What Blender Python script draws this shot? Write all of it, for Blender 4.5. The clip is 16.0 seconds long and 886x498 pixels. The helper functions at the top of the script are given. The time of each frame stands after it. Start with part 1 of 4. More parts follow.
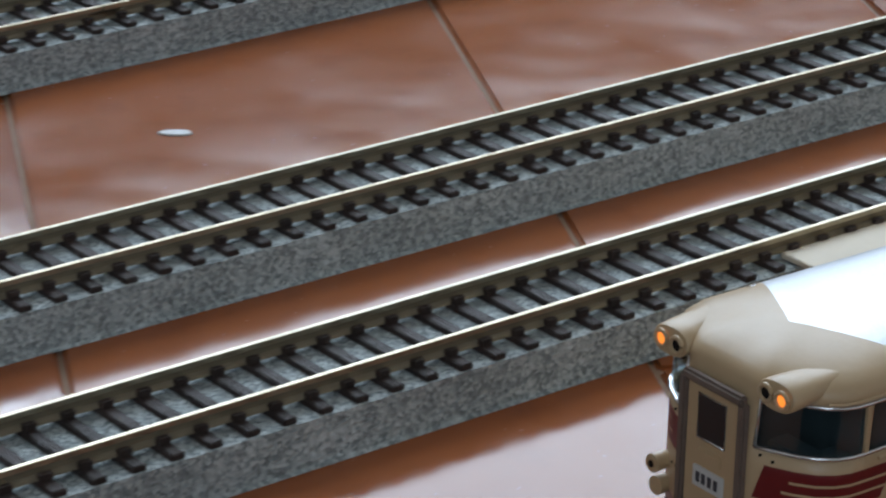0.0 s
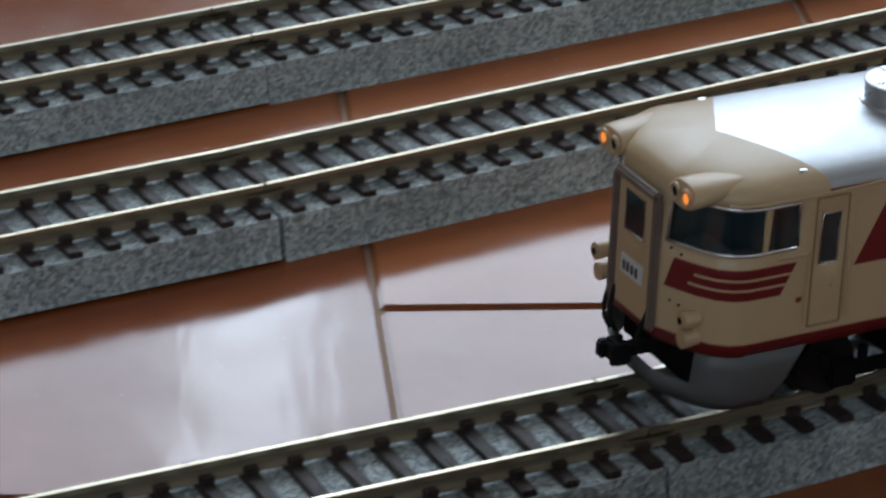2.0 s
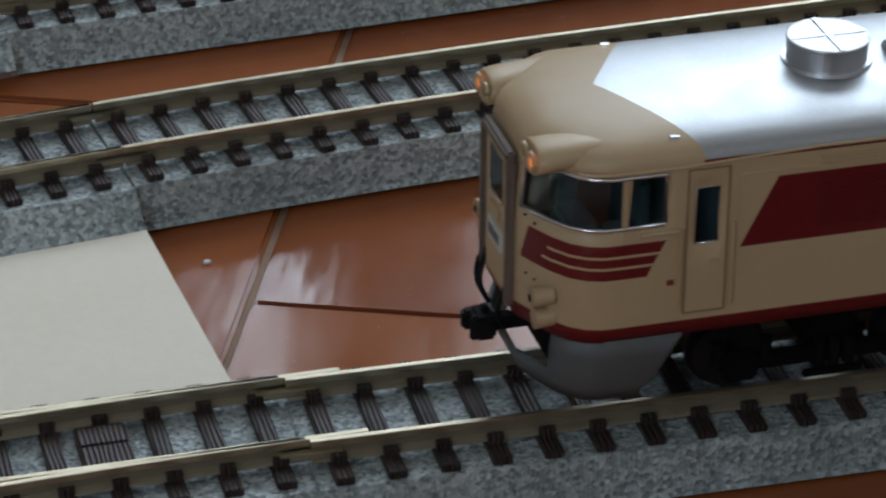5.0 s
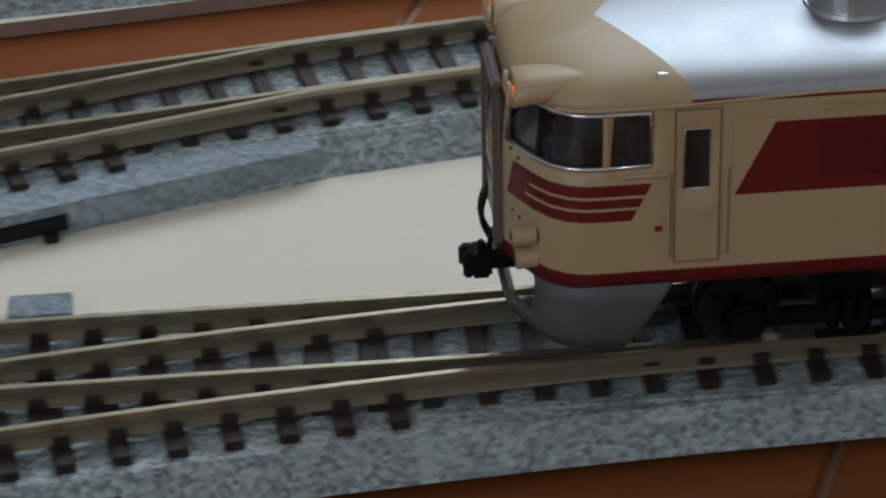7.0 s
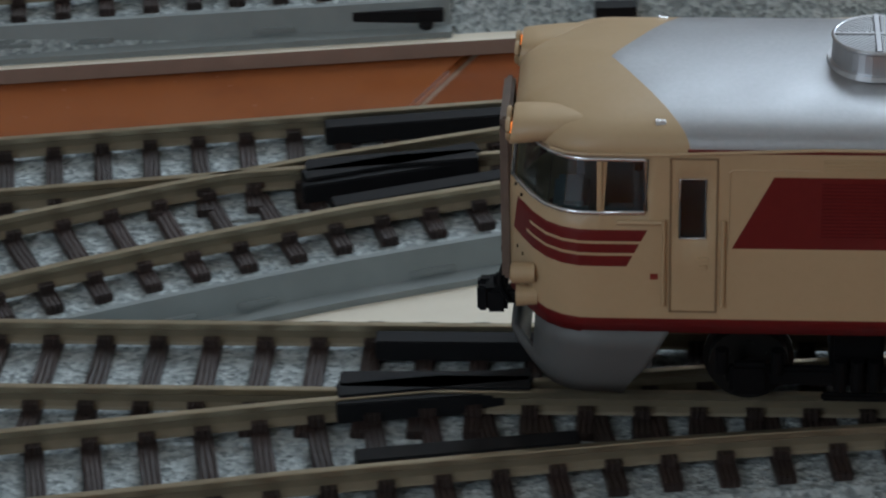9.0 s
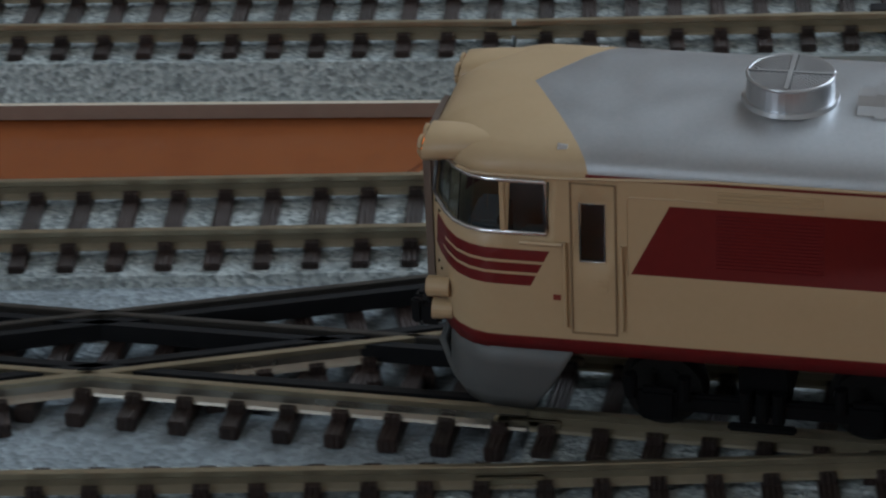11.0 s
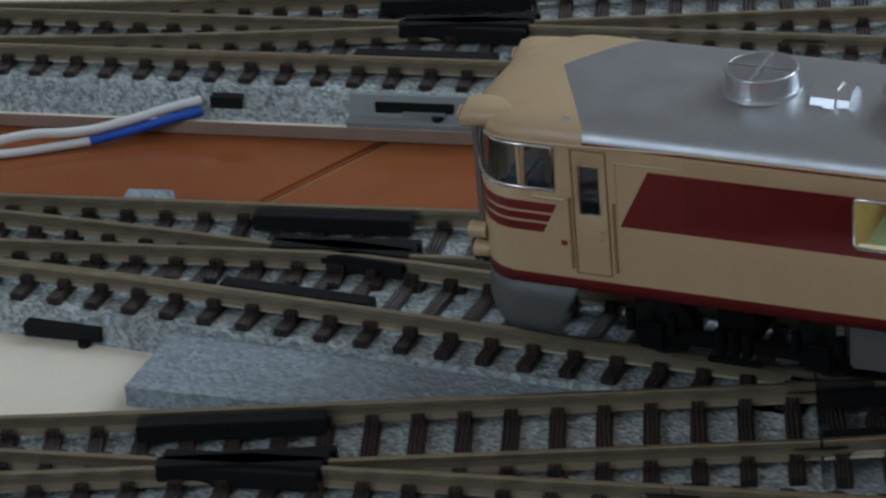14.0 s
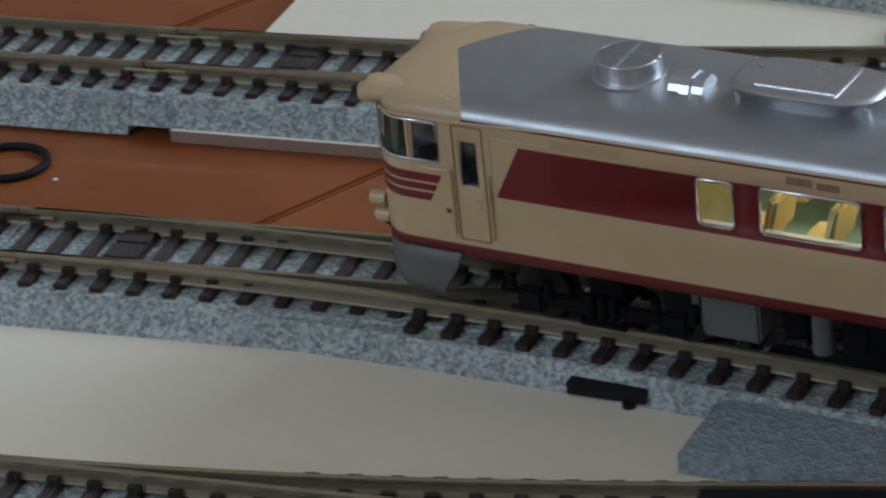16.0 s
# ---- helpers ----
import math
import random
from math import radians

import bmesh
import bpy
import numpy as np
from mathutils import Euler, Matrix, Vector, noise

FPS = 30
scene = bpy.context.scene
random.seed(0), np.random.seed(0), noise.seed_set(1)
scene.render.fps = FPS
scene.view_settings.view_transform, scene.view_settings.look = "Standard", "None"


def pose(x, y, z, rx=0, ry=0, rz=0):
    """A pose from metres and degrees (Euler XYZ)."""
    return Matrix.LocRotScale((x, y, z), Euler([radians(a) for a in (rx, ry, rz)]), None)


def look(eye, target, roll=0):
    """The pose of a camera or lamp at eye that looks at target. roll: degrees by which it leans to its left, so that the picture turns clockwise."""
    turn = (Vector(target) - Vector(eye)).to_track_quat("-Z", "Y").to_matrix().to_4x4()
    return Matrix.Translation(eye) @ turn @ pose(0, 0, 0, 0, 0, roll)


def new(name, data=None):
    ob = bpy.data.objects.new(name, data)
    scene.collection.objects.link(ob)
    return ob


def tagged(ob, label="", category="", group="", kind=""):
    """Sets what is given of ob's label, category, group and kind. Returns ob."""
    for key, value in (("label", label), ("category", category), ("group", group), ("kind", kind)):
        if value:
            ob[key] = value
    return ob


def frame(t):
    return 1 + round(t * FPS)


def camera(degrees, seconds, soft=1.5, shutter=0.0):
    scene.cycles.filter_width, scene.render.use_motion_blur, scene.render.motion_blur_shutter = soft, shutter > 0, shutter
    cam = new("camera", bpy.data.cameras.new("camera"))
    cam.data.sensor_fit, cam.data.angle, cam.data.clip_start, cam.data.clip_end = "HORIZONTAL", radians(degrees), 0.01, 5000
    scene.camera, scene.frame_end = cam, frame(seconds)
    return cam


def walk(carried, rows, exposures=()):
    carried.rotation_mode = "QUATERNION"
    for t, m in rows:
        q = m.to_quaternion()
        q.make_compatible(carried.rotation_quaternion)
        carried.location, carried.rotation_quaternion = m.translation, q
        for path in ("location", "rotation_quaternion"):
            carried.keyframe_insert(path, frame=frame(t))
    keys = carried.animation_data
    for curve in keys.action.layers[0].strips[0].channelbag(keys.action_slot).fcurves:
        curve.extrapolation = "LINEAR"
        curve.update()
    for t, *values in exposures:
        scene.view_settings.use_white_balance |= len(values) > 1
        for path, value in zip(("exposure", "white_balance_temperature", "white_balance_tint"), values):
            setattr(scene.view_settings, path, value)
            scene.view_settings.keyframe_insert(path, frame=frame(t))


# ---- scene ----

cam = camera(15.725, 16.0, soft=2.2, shutter=0.35)


def aim(eye, yaw, down, roll):
    """Camera at eye, turned yaw degrees to the left of +y, tilted down, leaning by roll."""
    y, p = radians(yaw), radians(down)
    way = Vector((-math.sin(y) * math.cos(p), math.cos(y) * math.cos(p), -math.sin(p)))
    return look(eye, Vector(eye) + way, roll)


PATH = [
    (0.0, (0.28082, -0.31800, 0.24111), -33.999, 22.582, 1.307),
    (0.5, (0.26733, -0.35274, 0.25835), -31.414, 23.816, 1.212),
    (1.0, (0.25866, -0.37787, 0.25531), -31.497, 24.054, 2.561),
    (1.5, (0.25018, -0.38895, 0.25837), -30.403, 23.977, 2.819),
    (2.0, (0.24542, -0.38983, 0.25443), -28.603, 25.327, 2.248),
    (2.5, (0.24286, -0.38435, 0.25113), -26.702, 25.932, 1.825),
    (3.0, (0.24482, -0.38098, 0.25240), -26.268, 26.696, 1.261),
    (3.2, (0.24507, -0.38102, 0.25046), -25.798, 26.618, 1.716),
    (5.3, (0.25240, -0.37790, 0.24869), -14.822, 28.934, 0.260),
    (5.5, (0.24935, -0.37691, 0.25042), -15.103, 29.131, 0.421),
    (6.0, (0.23505, -0.37479, 0.24590), -12.177, 29.476, -0.874),
    (6.5, (0.23740, -0.37529, 0.23769), -8.037, 29.069, -1.114),
    (7.0, (0.22570, -0.37517, 0.23727), -4.903, 29.489, -1.242),
    (7.5, (0.21877, -0.37503, 0.23347), -1.993, 29.490, -1.476),
    (8.0, (0.20985, -0.37355, 0.23824), 0.164, 28.938, -1.452),
    (8.5, (0.20134, -0.37529, 0.23779), 2.565, 29.141, -1.988),
    (8.7, (0.19554, -0.37392, 0.23835), 3.213, 29.153, -1.885),
    (10.8, (0.16924, -0.37561, 0.23857), 12.775, 28.810, -2.260),
    (11.0, (0.16613, -0.37672, 0.23981), 13.735, 28.232, -2.610),
    (11.5, (0.16286, -0.38986, 0.24916), 16.189, 29.023, -2.670),
    (12.0, (0.15177, -0.40599, 0.25690), 18.333, 30.326, -3.361),
    (12.5, (0.13723, -0.42015, 0.26692), 20.336, 30.399, -4.097),
    (13.0, (0.12978, -0.42742, 0.27548), 22.974, 28.881, -5.097),
    (13.5, (0.11816, -0.43126, 0.27349), 25.192, 28.306, -5.378),
    (14.0, (0.11034, -0.43155, 0.27589), 26.142, 27.950, -5.442),
    (14.5, (0.09944, -0.43596, 0.27878), 27.242, 27.316, -4.887),
    (15.0, (0.08517, -0.43827, 0.27816), 28.625, 27.253, -4.999),
    (15.5, (0.07495, -0.43716, 0.28420), 30.671, 27.554, -5.883),
    (16.0, (0.06827, -0.43841, 0.28949), 32.398, 27.746, -6.373),
]
EXPOSURE = [(0.0, 0.28, 6100, 10), (1.5, 0.18, 6150, 10), (3.2, 0.12, 6150, 10), (5.5, 0.14, 6250, 10), (7.0, 0.17, 6250, 10), (8.5, 0.25, 6300, 10), (11.0, 0.12, 6300, 10), (12.5, 0.22, 6200, 10), (14.5, 0.28, 6050, 10), (16.0, 0.36, 6050, 10)]
walk(cam, [(t, aim(e, y, p, r)) for t, e, y, p, r in PATH], EXPOSURE)

# nose of the railcar: seconds, x, y, heading in degrees
TRAIN = [
    (0.0, 0.54110, -0.00090, 3.0),
    (0.5, 0.53010, -0.00270, 2.6),
    (1.0, 0.51700, -0.00350, 0.8),
    (1.5, 0.50300, -0.00390, -0.3),
    (2.0, 0.48998, -0.00380, -0.901),
    (2.5, 0.47774, -0.00356, -0.982),
    (3.0, 0.46310, -0.00340, -0.769),
    (3.2, 0.45662, -0.00318, -1.083),
    (5.3, 0.34711, -0.00018, 0.423),
    (5.5, 0.33717, -0.00022, 0.390),
    (6.0, 0.31363, -0.00014, 0.249),
    (6.5, 0.28828, -0.00030, 0.738),
    (7.0, 0.26460, -0.00015, 0.358),
    (7.5, 0.24069, -0.00002, 0.114),
    (8.0, 0.21759, 0.00017, -0.404),
    (8.5, 0.19410, 0.00035, -0.741),
    (8.7, 0.18411, 0.00029, -0.723),
    (10.8, 0.08447, 0.00002, -0.057),
    (11.0, 0.07404, 0.00006, -0.130),
    (11.5, 0.04591, 0.00001, -0.042),
    (12.0, 0.01994, 0.00000, -0.068),
    (12.5, -0.00554, 0.00006, -0.073),
    (13.0, -0.03256, -0.00001, -0.251),
    (13.5, -0.06247, 0.00005, -0.110),
    (14.0, -0.09045, 0.00014, -0.274),
    (14.5, -0.11773, 0.00011, -0.140),
    (15.0, -0.14710, 0.00003, 0.042),
    (15.5, -0.18060, -0.00002, 0.142),
    (16.0, -0.21577, -0.00009, 0.161),
]

# ---------------------------------------------------------------- light
world = bpy.data.worlds.new("daylight")
scene.world = world
world.use_nodes = True
wn = world.node_tree.nodes
sky = wn.new("ShaderNodeTexSky")
sky.sky_type, sky.sun_disc, sky.sun_elevation, sky.sun_rotation = "NISHITA", False, radians(35), radians(150)
wn["Background"].inputs[1].default_value = 0.12
world.node_tree.links.new(sky.outputs[0], wn["Background"].inputs[0])


def window_light(name, where, target, w, h, power, colour):
    lamp = bpy.data.lights.new(name, "AREA")
    lamp.shape, lamp.size, lamp.size_y, lamp.energy, lamp.color = "RECTANGLE", w, h, power, colour
    ob = new(name, lamp)
    ob.matrix_world = look(where, target)
    return ob


# the wide window is veiled by a thin curtain that stands open along one narrow gap
DAY = (0.78, 0.90, 1.0)
window_light("window_daylight", (2.09, 1.712, 1.49), (2.09, 0.0, 1.49), 1.62, 1.52, 41, DAY)
window_light("curtain_gap_daylight", (1.21, 1.712, 1.49), (1.21, 0.0, 1.49), 0.13, 1.52, 6.0, DAY)
window_light("curtain_daylight", (0.995, 1.712, 1.49), (0.995, 0.0, 1.49), 0.29, 1.52, 6.0, DAY)
window_light("small_window_daylight", (0.685, 1.712, 1.49), (0.685, 0.0, 1.49), 0.03, 1.52, 1.4, DAY)
# unseen source, added high up to brighten the board, nose and roof
window_light("added_high_daylight", (0.47, 1.712, 1.70), (0.47, 0.0, 1.70), 0.28, 1.06, 6.5, DAY)
window_light("door_daylight", (-1.2, -1.92, 1.35), (-1.2, 0.0, 1.1), 0.9, 1.3, 12.5, (0.80, 0.92, 1.0))

# ---------------------------------------------------------------- materials


class Nodes:
    """Small helper that wires a node material."""

    def __init__(self, name):
        self.mat = bpy.data.materials.new(name)
        self.mat.use_nodes = True
        self.n, self.l = self.mat.node_tree.nodes, self.mat.node_tree.links
        self.b = self.n["Principled BSDF"]

    def put(self, socket, value):
        if hasattr(value, "is_output"):
            self.l.new(value, socket)
        else:
            socket.default_value = value

    def math(self, op, a, b=0.0, c=0.0):
        m = self.n.new("ShaderNodeMath")
        m.operation = op
        for s, v in zip(m.inputs, (a, b, c)):
            self.put(s, v)
        return m.outputs[0]

    def mix(self, f, a, b):
        m = self.n.new("ShaderNodeMix")
        m.data_type = "RGBA"
        self.put(m.inputs[0], f)
        for s, v in ((m.inputs[6], a), (m.inputs[7], b)):
            self.put(s, v if hasattr(v, "is_output") else (*v, 1))
        return m.outputs[2]

    def coords(self, kind="Object"):
        if not hasattr(self, "tc"):
            self.tc = self.n.new("ShaderNodeTexCoord")
        return self.tc.outputs[kind]

    def noise(self, scale, detail=4, rough=0.6, kind="Object", stretch=None):
        t = self.n.new("ShaderNodeTexNoise")
        t.inputs["Scale"].default_value, t.inputs["Detail"].default_value, t.inputs["Roughness"].default_value = scale, detail, rough
        v = self.coords(kind)
        if stretch:
            m = self.n.new("ShaderNodeMapping")
            m.inputs["Scale"].default_value = stretch
            self.l.new(v, m.inputs[0])
            v = m.outputs[0]
        self.l.new(v, t.inputs["Vector"])
        return t.outputs["Fac"]

    def ramp(self, f, lo, hi, to_lo=0.0, to_hi=1.0):
        m = self.n.new("ShaderNodeMapRange")
        for s, v in zip(m.inputs, (f, lo, hi, to_lo, to_hi)):
            self.put(s, v)
        return m.outputs[0]

    def bump(self, height, strength, distance):
        m = self.n.new("ShaderNodeBump")
        m.inputs["Strength"].default_value, m.inputs["Distance"].default_value = strength, distance
        self.l.new(height, m.inputs["Height"])
        self.l.new(m.outputs[0], self.b.inputs["Normal"])

    def random(self):
        return self.n.new("ShaderNodeObjectInfo").outputs["Random"]

    def done(self, colour, rough, metal=0.0):
        self.put(self.b.inputs["Base Color"], colour if hasattr(colour, "is_output") else (*colour, 1))
        self.put(self.b.inputs["Roughness"], rough)
        self.b.inputs["Metallic"].default_value = metal
        return self.mat


def plain(name, colour, rough, metal=0.0, vary=0.12, scale=300.0, relief=0.0, gloss=0.5):
    m = Nodes(name)
    m.b.inputs["Specular IOR Level"].default_value = gloss
    n = m.noise(scale)
    c2 = [min(1, v * (1 + vary)) for v in colour]
    c1 = [v * (1 - vary) for v in colour]
    if relief:
        m.bump(m.noise(scale * 3), relief, 0.0002)
    return m.done(m.mix(n, c1, c2), m.ramp(m.noise(scale * 0.3), 0.3, 0.7, max(0, rough - 0.06), min(1, rough + 0.06)), metal)


def make_ballast(name, lo, hi, grain):
    m = Nodes(name)
    v = m.n.new("ShaderNodeTexVoronoi")
    v.inputs["Scale"].default_value = grain
    m.l.new(m.coords(), v.inputs["Vector"])
    sep = m.n.new("ShaderNodeSeparateColor")
    m.l.new(v.outputs["Color"], sep.inputs[0])
    f = m.math("MULTIPLY_ADD", sep.outputs[0], 0.65, m.math("MULTIPLY", m.noise(grain * 0.25), 0.35))
    base = m.mix(m.ramp(f, 0.15, 0.9), lo, hi)
    base = m.mix(m.ramp(m.noise(45, 3), 0.35, 0.7, 0.0, 0.35), base, [0.6 * a for a in lo])
    m.bump(m.math("ADD", v.outputs["Distance"], m.noise(grain * 0.6)), 0.7, 0.0005)
    return m.done(base, 0.85)


def make_tile():
    m = Nodes("terracotta_tile")
    r = m.random()
    a = m.mix(r, (0.185, 0.047, 0.015), (0.31, 0.096, 0.030))
    a = m.mix(m.ramp(m.noise(9, 5), 0.35, 0.7), a, (0.29, 0.092, 0.031))
    a = m.mix(m.ramp(m.noise(55, 6), 0.5, 0.75, 0, 0.4), a, (0.18, 0.045, 0.016))
    waves = m.math("ADD", m.noise(16, 2), m.math("MULTIPLY", m.noise(70, 3, stretch=(0.25, 1.0, 1.0)), 0.16))
    m.bump(waves, 0.2, 0.004)
    m.b.inputs["Specular IOR Level"].default_value = 0.23
    pits = m.ramp(m.noise(420, 2), 0.70, 0.76, 0.0, 0.25)
    return m.done(a, m.math("ADD", pits, m.ramp(m.noise(30, 4), 0.3, 0.7, 0.08, 0.17)))


def make_board():
    m = Nodes("cream_board")
    a = m.mix(m.noise(400, 6), (0.74, 0.66, 0.53), (0.82, 0.74, 0.61))
    a = m.mix(m.ramp(m.noise(14, 3), 0.45, 0.75, 0, 0.3), a, (0.68, 0.59, 0.46))
    m.bump(m.noise(900), 0.15, 0.0003)
    return m.done(a, 0.7)


def make_paint():
    """Cream body, red band, stripes and sills, silver roof, all by place on the body."""
    m = Nodes("railcar_paint")
    s = m.n.new("ShaderNodeSeparateXYZ")
    m.l.new(m.coords(), s.inputs[0])
    mm = 0.001
    x, z = s.outputs[0], s.outputs[2]
    ay = m.math("ABSOLUTE", s.outputs[1])

    def above(v, e):
        return m.ramp(m.math("SUBTRACT", v, e), -0.00004, 0.00004)

    def both(*f):
        r = f[0]
        for g in f[1:]:
            r = m.math("MULTIPLY", r, g)
        return r

    def below(v, e):
        return m.math("SUBTRACT", 1.0, above(v, e))

    band = both(above(z, 27.3 * mm), below(z, 37.55 * mm), above(x, m.math("MULTIPLY_ADD", z, 0.5, (29.3 - 13.65) * mm)), above(ay, 16.5 * mm))
    sill = both(below(z, 16.9 * mm), below(z, 20 * mm))
    line = both(above(z, 40.75 * mm), below(z, 41.35 * mm), above(x, 23.6 * mm))
    tail = below(x, m.math("MULTIPLY_ADD", z, 0.5, (16.0 - 12.25) * mm))
    nose = both(above(z, 24.5 * mm), below(z, 29.8 * mm), tail, above(ay, m.math("MULTIPLY_ADD", z, 0.28, 0.9 * mm)))
    thin1 = both(above(z, 26.05 * mm), below(z, 26.45 * mm), above(x, 3.0 * mm))
    thin2 = both(above(z, 27.75 * mm), below(z, 28.15 * mm), above(x, 3.5 * mm))
    nose = both(nose, m.math("SUBTRACT", 1.0, m.math("MAXIMUM", thin1, thin2)))
    red = m.math("MAXIMUM", m.math("MAXIMUM", band, sill), m.math("MAXIMUM", line, nose))
    silver = both(above(z, 41.35 * mm), above(x, m.math("MULTIPLY_ADD", ay, 0.57, 13.6 * mm)))
    fine = m.noise(900, 4)
    cream = m.mix(fine, (0.50, 0.355, 0.205), (0.54, 0.39, 0.23))
    cream = m.mix(m.ramp(m.noise(70, 3), 0.45, 0.7, 0, 0.25), cream, (0.46, 0.32, 0.18))
    c = m.mix(red, cream, m.mix(fine, (0.135, 0.0085, 0.010), (0.165, 0.012, 0.013)))
    c = m.mix(silver, c, m.mix(m.noise(1500, 3), (0.40, 0.415, 0.43), (0.50, 0.51, 0.53)))
    m.put(m.b.inputs["Metallic"], m.math("MULTIPLY", silver, 0.85))
    rough = m.math("MULTIPLY_ADD", silver, 0.03, m.ramp(m.noise(160), 0.3, 0.7, 0.36, 0.46))
    m.bump(m.noise(1600, 2), 0.05, 0.0002)
    mat = m.done(c, rough)
    m.put(m.b.inputs["Metallic"], m.math("MULTIPLY", silver, 0.85))
    return mat


def glow(name, colour, strength):
    m = Nodes(name)
    m.b.inputs["Emission Color"].default_value = (*colour, 1)
    m.b.inputs["Emission Strength"].default_value = strength
    return m.done(colour, 0.4)


def make_glass(name, tint):
    m = Nodes(name)
    m.b.inputs["Transmission Weight"].default_value = 1.0
    m.b.inputs["IOR"].default_value = 1.45
    return m.done(tint, 0.03)


BALLAST = make_ballast("grey_ballast", (0.17, 0.196, 0.198), (0.62, 0.675, 0.675), 1400)
BALLAST_FLAT = make_ballast("flat_grey_infill", (0.21, 0.245, 0.265), (0.40, 0.46, 0.50), 1100)


def make_sleeper():
    """Dark brown plastic with a wavy moulded wood grain along the sleeper."""
    m = Nodes("brown_sleeper")
    w = m.n.new("ShaderNodeTexWave")
    w.bands_direction = "X"
    for key, v in (("Scale", 420.0), ("Distortion", 5.0), ("Detail", 2.0), ("Detail Scale", 0.5)):
        w.inputs[key].default_value = v
    shift = m.n.new("ShaderNodeVectorMath")
    shift.operation = "MULTIPLY_ADD"
    m.l.new(m.coords(), shift.inputs[0])
    shift.inputs[1].default_value = (1.0, 0.35, 1.0)
    m.l.new(m.random(), shift.inputs[2])
    m.l.new(shift.outputs[0], w.inputs["Vector"])
    m.bump(w.outputs["Fac"], 0.9, 0.0004)
    c = m.mix(m.random(), (0.030, 0.019, 0.016), (0.046, 0.027, 0.023))
    return m.done(c, m.ramp(m.noise(500), 0.3, 0.7, 0.48, 0.6))


TIE = make_sleeper()
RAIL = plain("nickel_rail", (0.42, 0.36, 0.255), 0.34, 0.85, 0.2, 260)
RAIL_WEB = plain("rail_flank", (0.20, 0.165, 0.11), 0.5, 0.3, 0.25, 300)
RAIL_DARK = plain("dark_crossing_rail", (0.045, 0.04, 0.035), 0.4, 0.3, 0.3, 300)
BLACK = plain("black_plastic", (0.009, 0.009, 0.010), 0.6, vary=0.3, gloss=0.2)
DARK = plain("underframe_black", (0.004, 0.004, 0.0045), 0.7, vary=0.4, gloss=0.12)
SILVER = plain("silver_plastic", (0.55, 0.56, 0.58), 0.32, 0.85, 0.08)
CHROME = plain("bright_trim", (0.75, 0.75, 0.76), 0.22, 0.9, 0.05)
GREY = plain("grey_skirt", (0.105, 0.108, 0.107), 0.5, vary=0.08)
TILE = make_tile()
GROUT = plain("brown_grout", (0.29, 0.185, 0.12), 0.85, vary=0.3, scale=200)
BOARD = make_board()
BOARD_EDGE = plain("board_edge", (0.30, 0.20, 0.155), 0.8, vary=0.2, scale=200)
PAINT = make_paint()
CREAM = plain("cream_paint", (0.52, 0.372, 0.217), 0.4, vary=0.05, scale=500)
GLASS = make_glass("window_glass", (0.82, 0.88, 0.88))
CAB_GLASS = make_glass("cab_glass", (0.50, 0.60, 0.63))
LAMP_ON = glow("lit_headlamp", (1.0, 0.28, 0.035), 0.85)
LED = glow("cabin_light", (1.0, 0.80, 0.40), 9.0)
SEAT = plain("seat_fabric", (0.60, 0.50, 0.26), 0.7, vary=0.25)
RAIL_FOOT = plain("bright_rail_foot", (0.42, 0.38, 0.32), 0.28, 0.9, 0.3, 200)
PLASTIC = plain("smooth_grey_plastic", (0.23, 0.255, 0.252), 0.5, vary=0.2, scale=120, relief=0.15)
CAB = plain("cab_grey", (0.12, 0.15, 0.16), 0.55, vary=0.2)
BOX = plain("satin_black_plastic", (0.010, 0.013, 0.015), 0.8, vary=0.2, gloss=0.02)
TEAL = plain("cabin_floor_paint", (0.16, 0.25, 0.24), 0.5)
OLIVE = plain("olive_partition", (0.26, 0.22, 0.12), 0.45, vary=0.35, scale=250)
FADED = plain("faded_marking", (0.27, 0.15, 0.10), 0.5, vary=0.4, scale=900)
PALE = plain("interior_panel", (0.55, 0.5, 0.36), 0.6, vary=0.1)
WHITE = plain("white_insulation", (0.72, 0.72, 0.72), 0.45, vary=0.05)
BLUE = plain("blue_insulation", (0.02, 0.09, 0.5), 0.45, vary=0.1)
WALL = plain("white_wall", (0.54, 0.52, 0.48), 0.9, vary=0.05, scale=6)
SIGN = plain("white_plate", (0.62, 0.62, 0.6), 0.5, vary=0.05)
INK = plain("dark_ink", (0.05, 0.05, 0.06), 0.6)

# ---------------------------------------------------------------- building helpers
ZR = 0.0125  # top of rail over the tiled floor
ZB = 0.003  # top of the boards


def link(name, bm, mats, parent=None, label="", smooth=False):
    me = bpy.data.meshes.new(name)
    bm.normal_update()
    bm.to_mesh(me)
    bm.free()
    for mt in mats if isinstance(mats, (list, tuple)) else (mats,):
        me.materials.append(mt)
    if smooth:
        me.polygons.foreach_set("use_smooth", [True] * len(me.polygons))
    ob = new(name, me)
    if parent:
        ob.parent = parent
    if label:
        ob["label"] = label
    return ob


part = link


def add_box(bm, lo, hi, bevel=0.0, mi=0, m=None):
    """A bevelled box between two corners, in the bmesh."""
    lo, hi = Vector(lo), Vector(hi)
    r = bmesh.ops.create_cube(bm, size=1.0)
    for v in r["verts"]:
        v.co = Vector([lo[i] + (v.co[i] + 0.5) * (hi[i] - lo[i]) for i in range(3)])
        if m:
            v.co = m @ v.co
    fs = set(f for v in r["verts"] for f in v.link_faces)
    for f in fs:
        f.material_index = mi
    if bevel:
        es = list(set(e for f in fs for e in f.edges))
        bmesh.ops.bevel(bm, geom=es, offset=bevel, segments=2, affect="EDGES")
    return bm


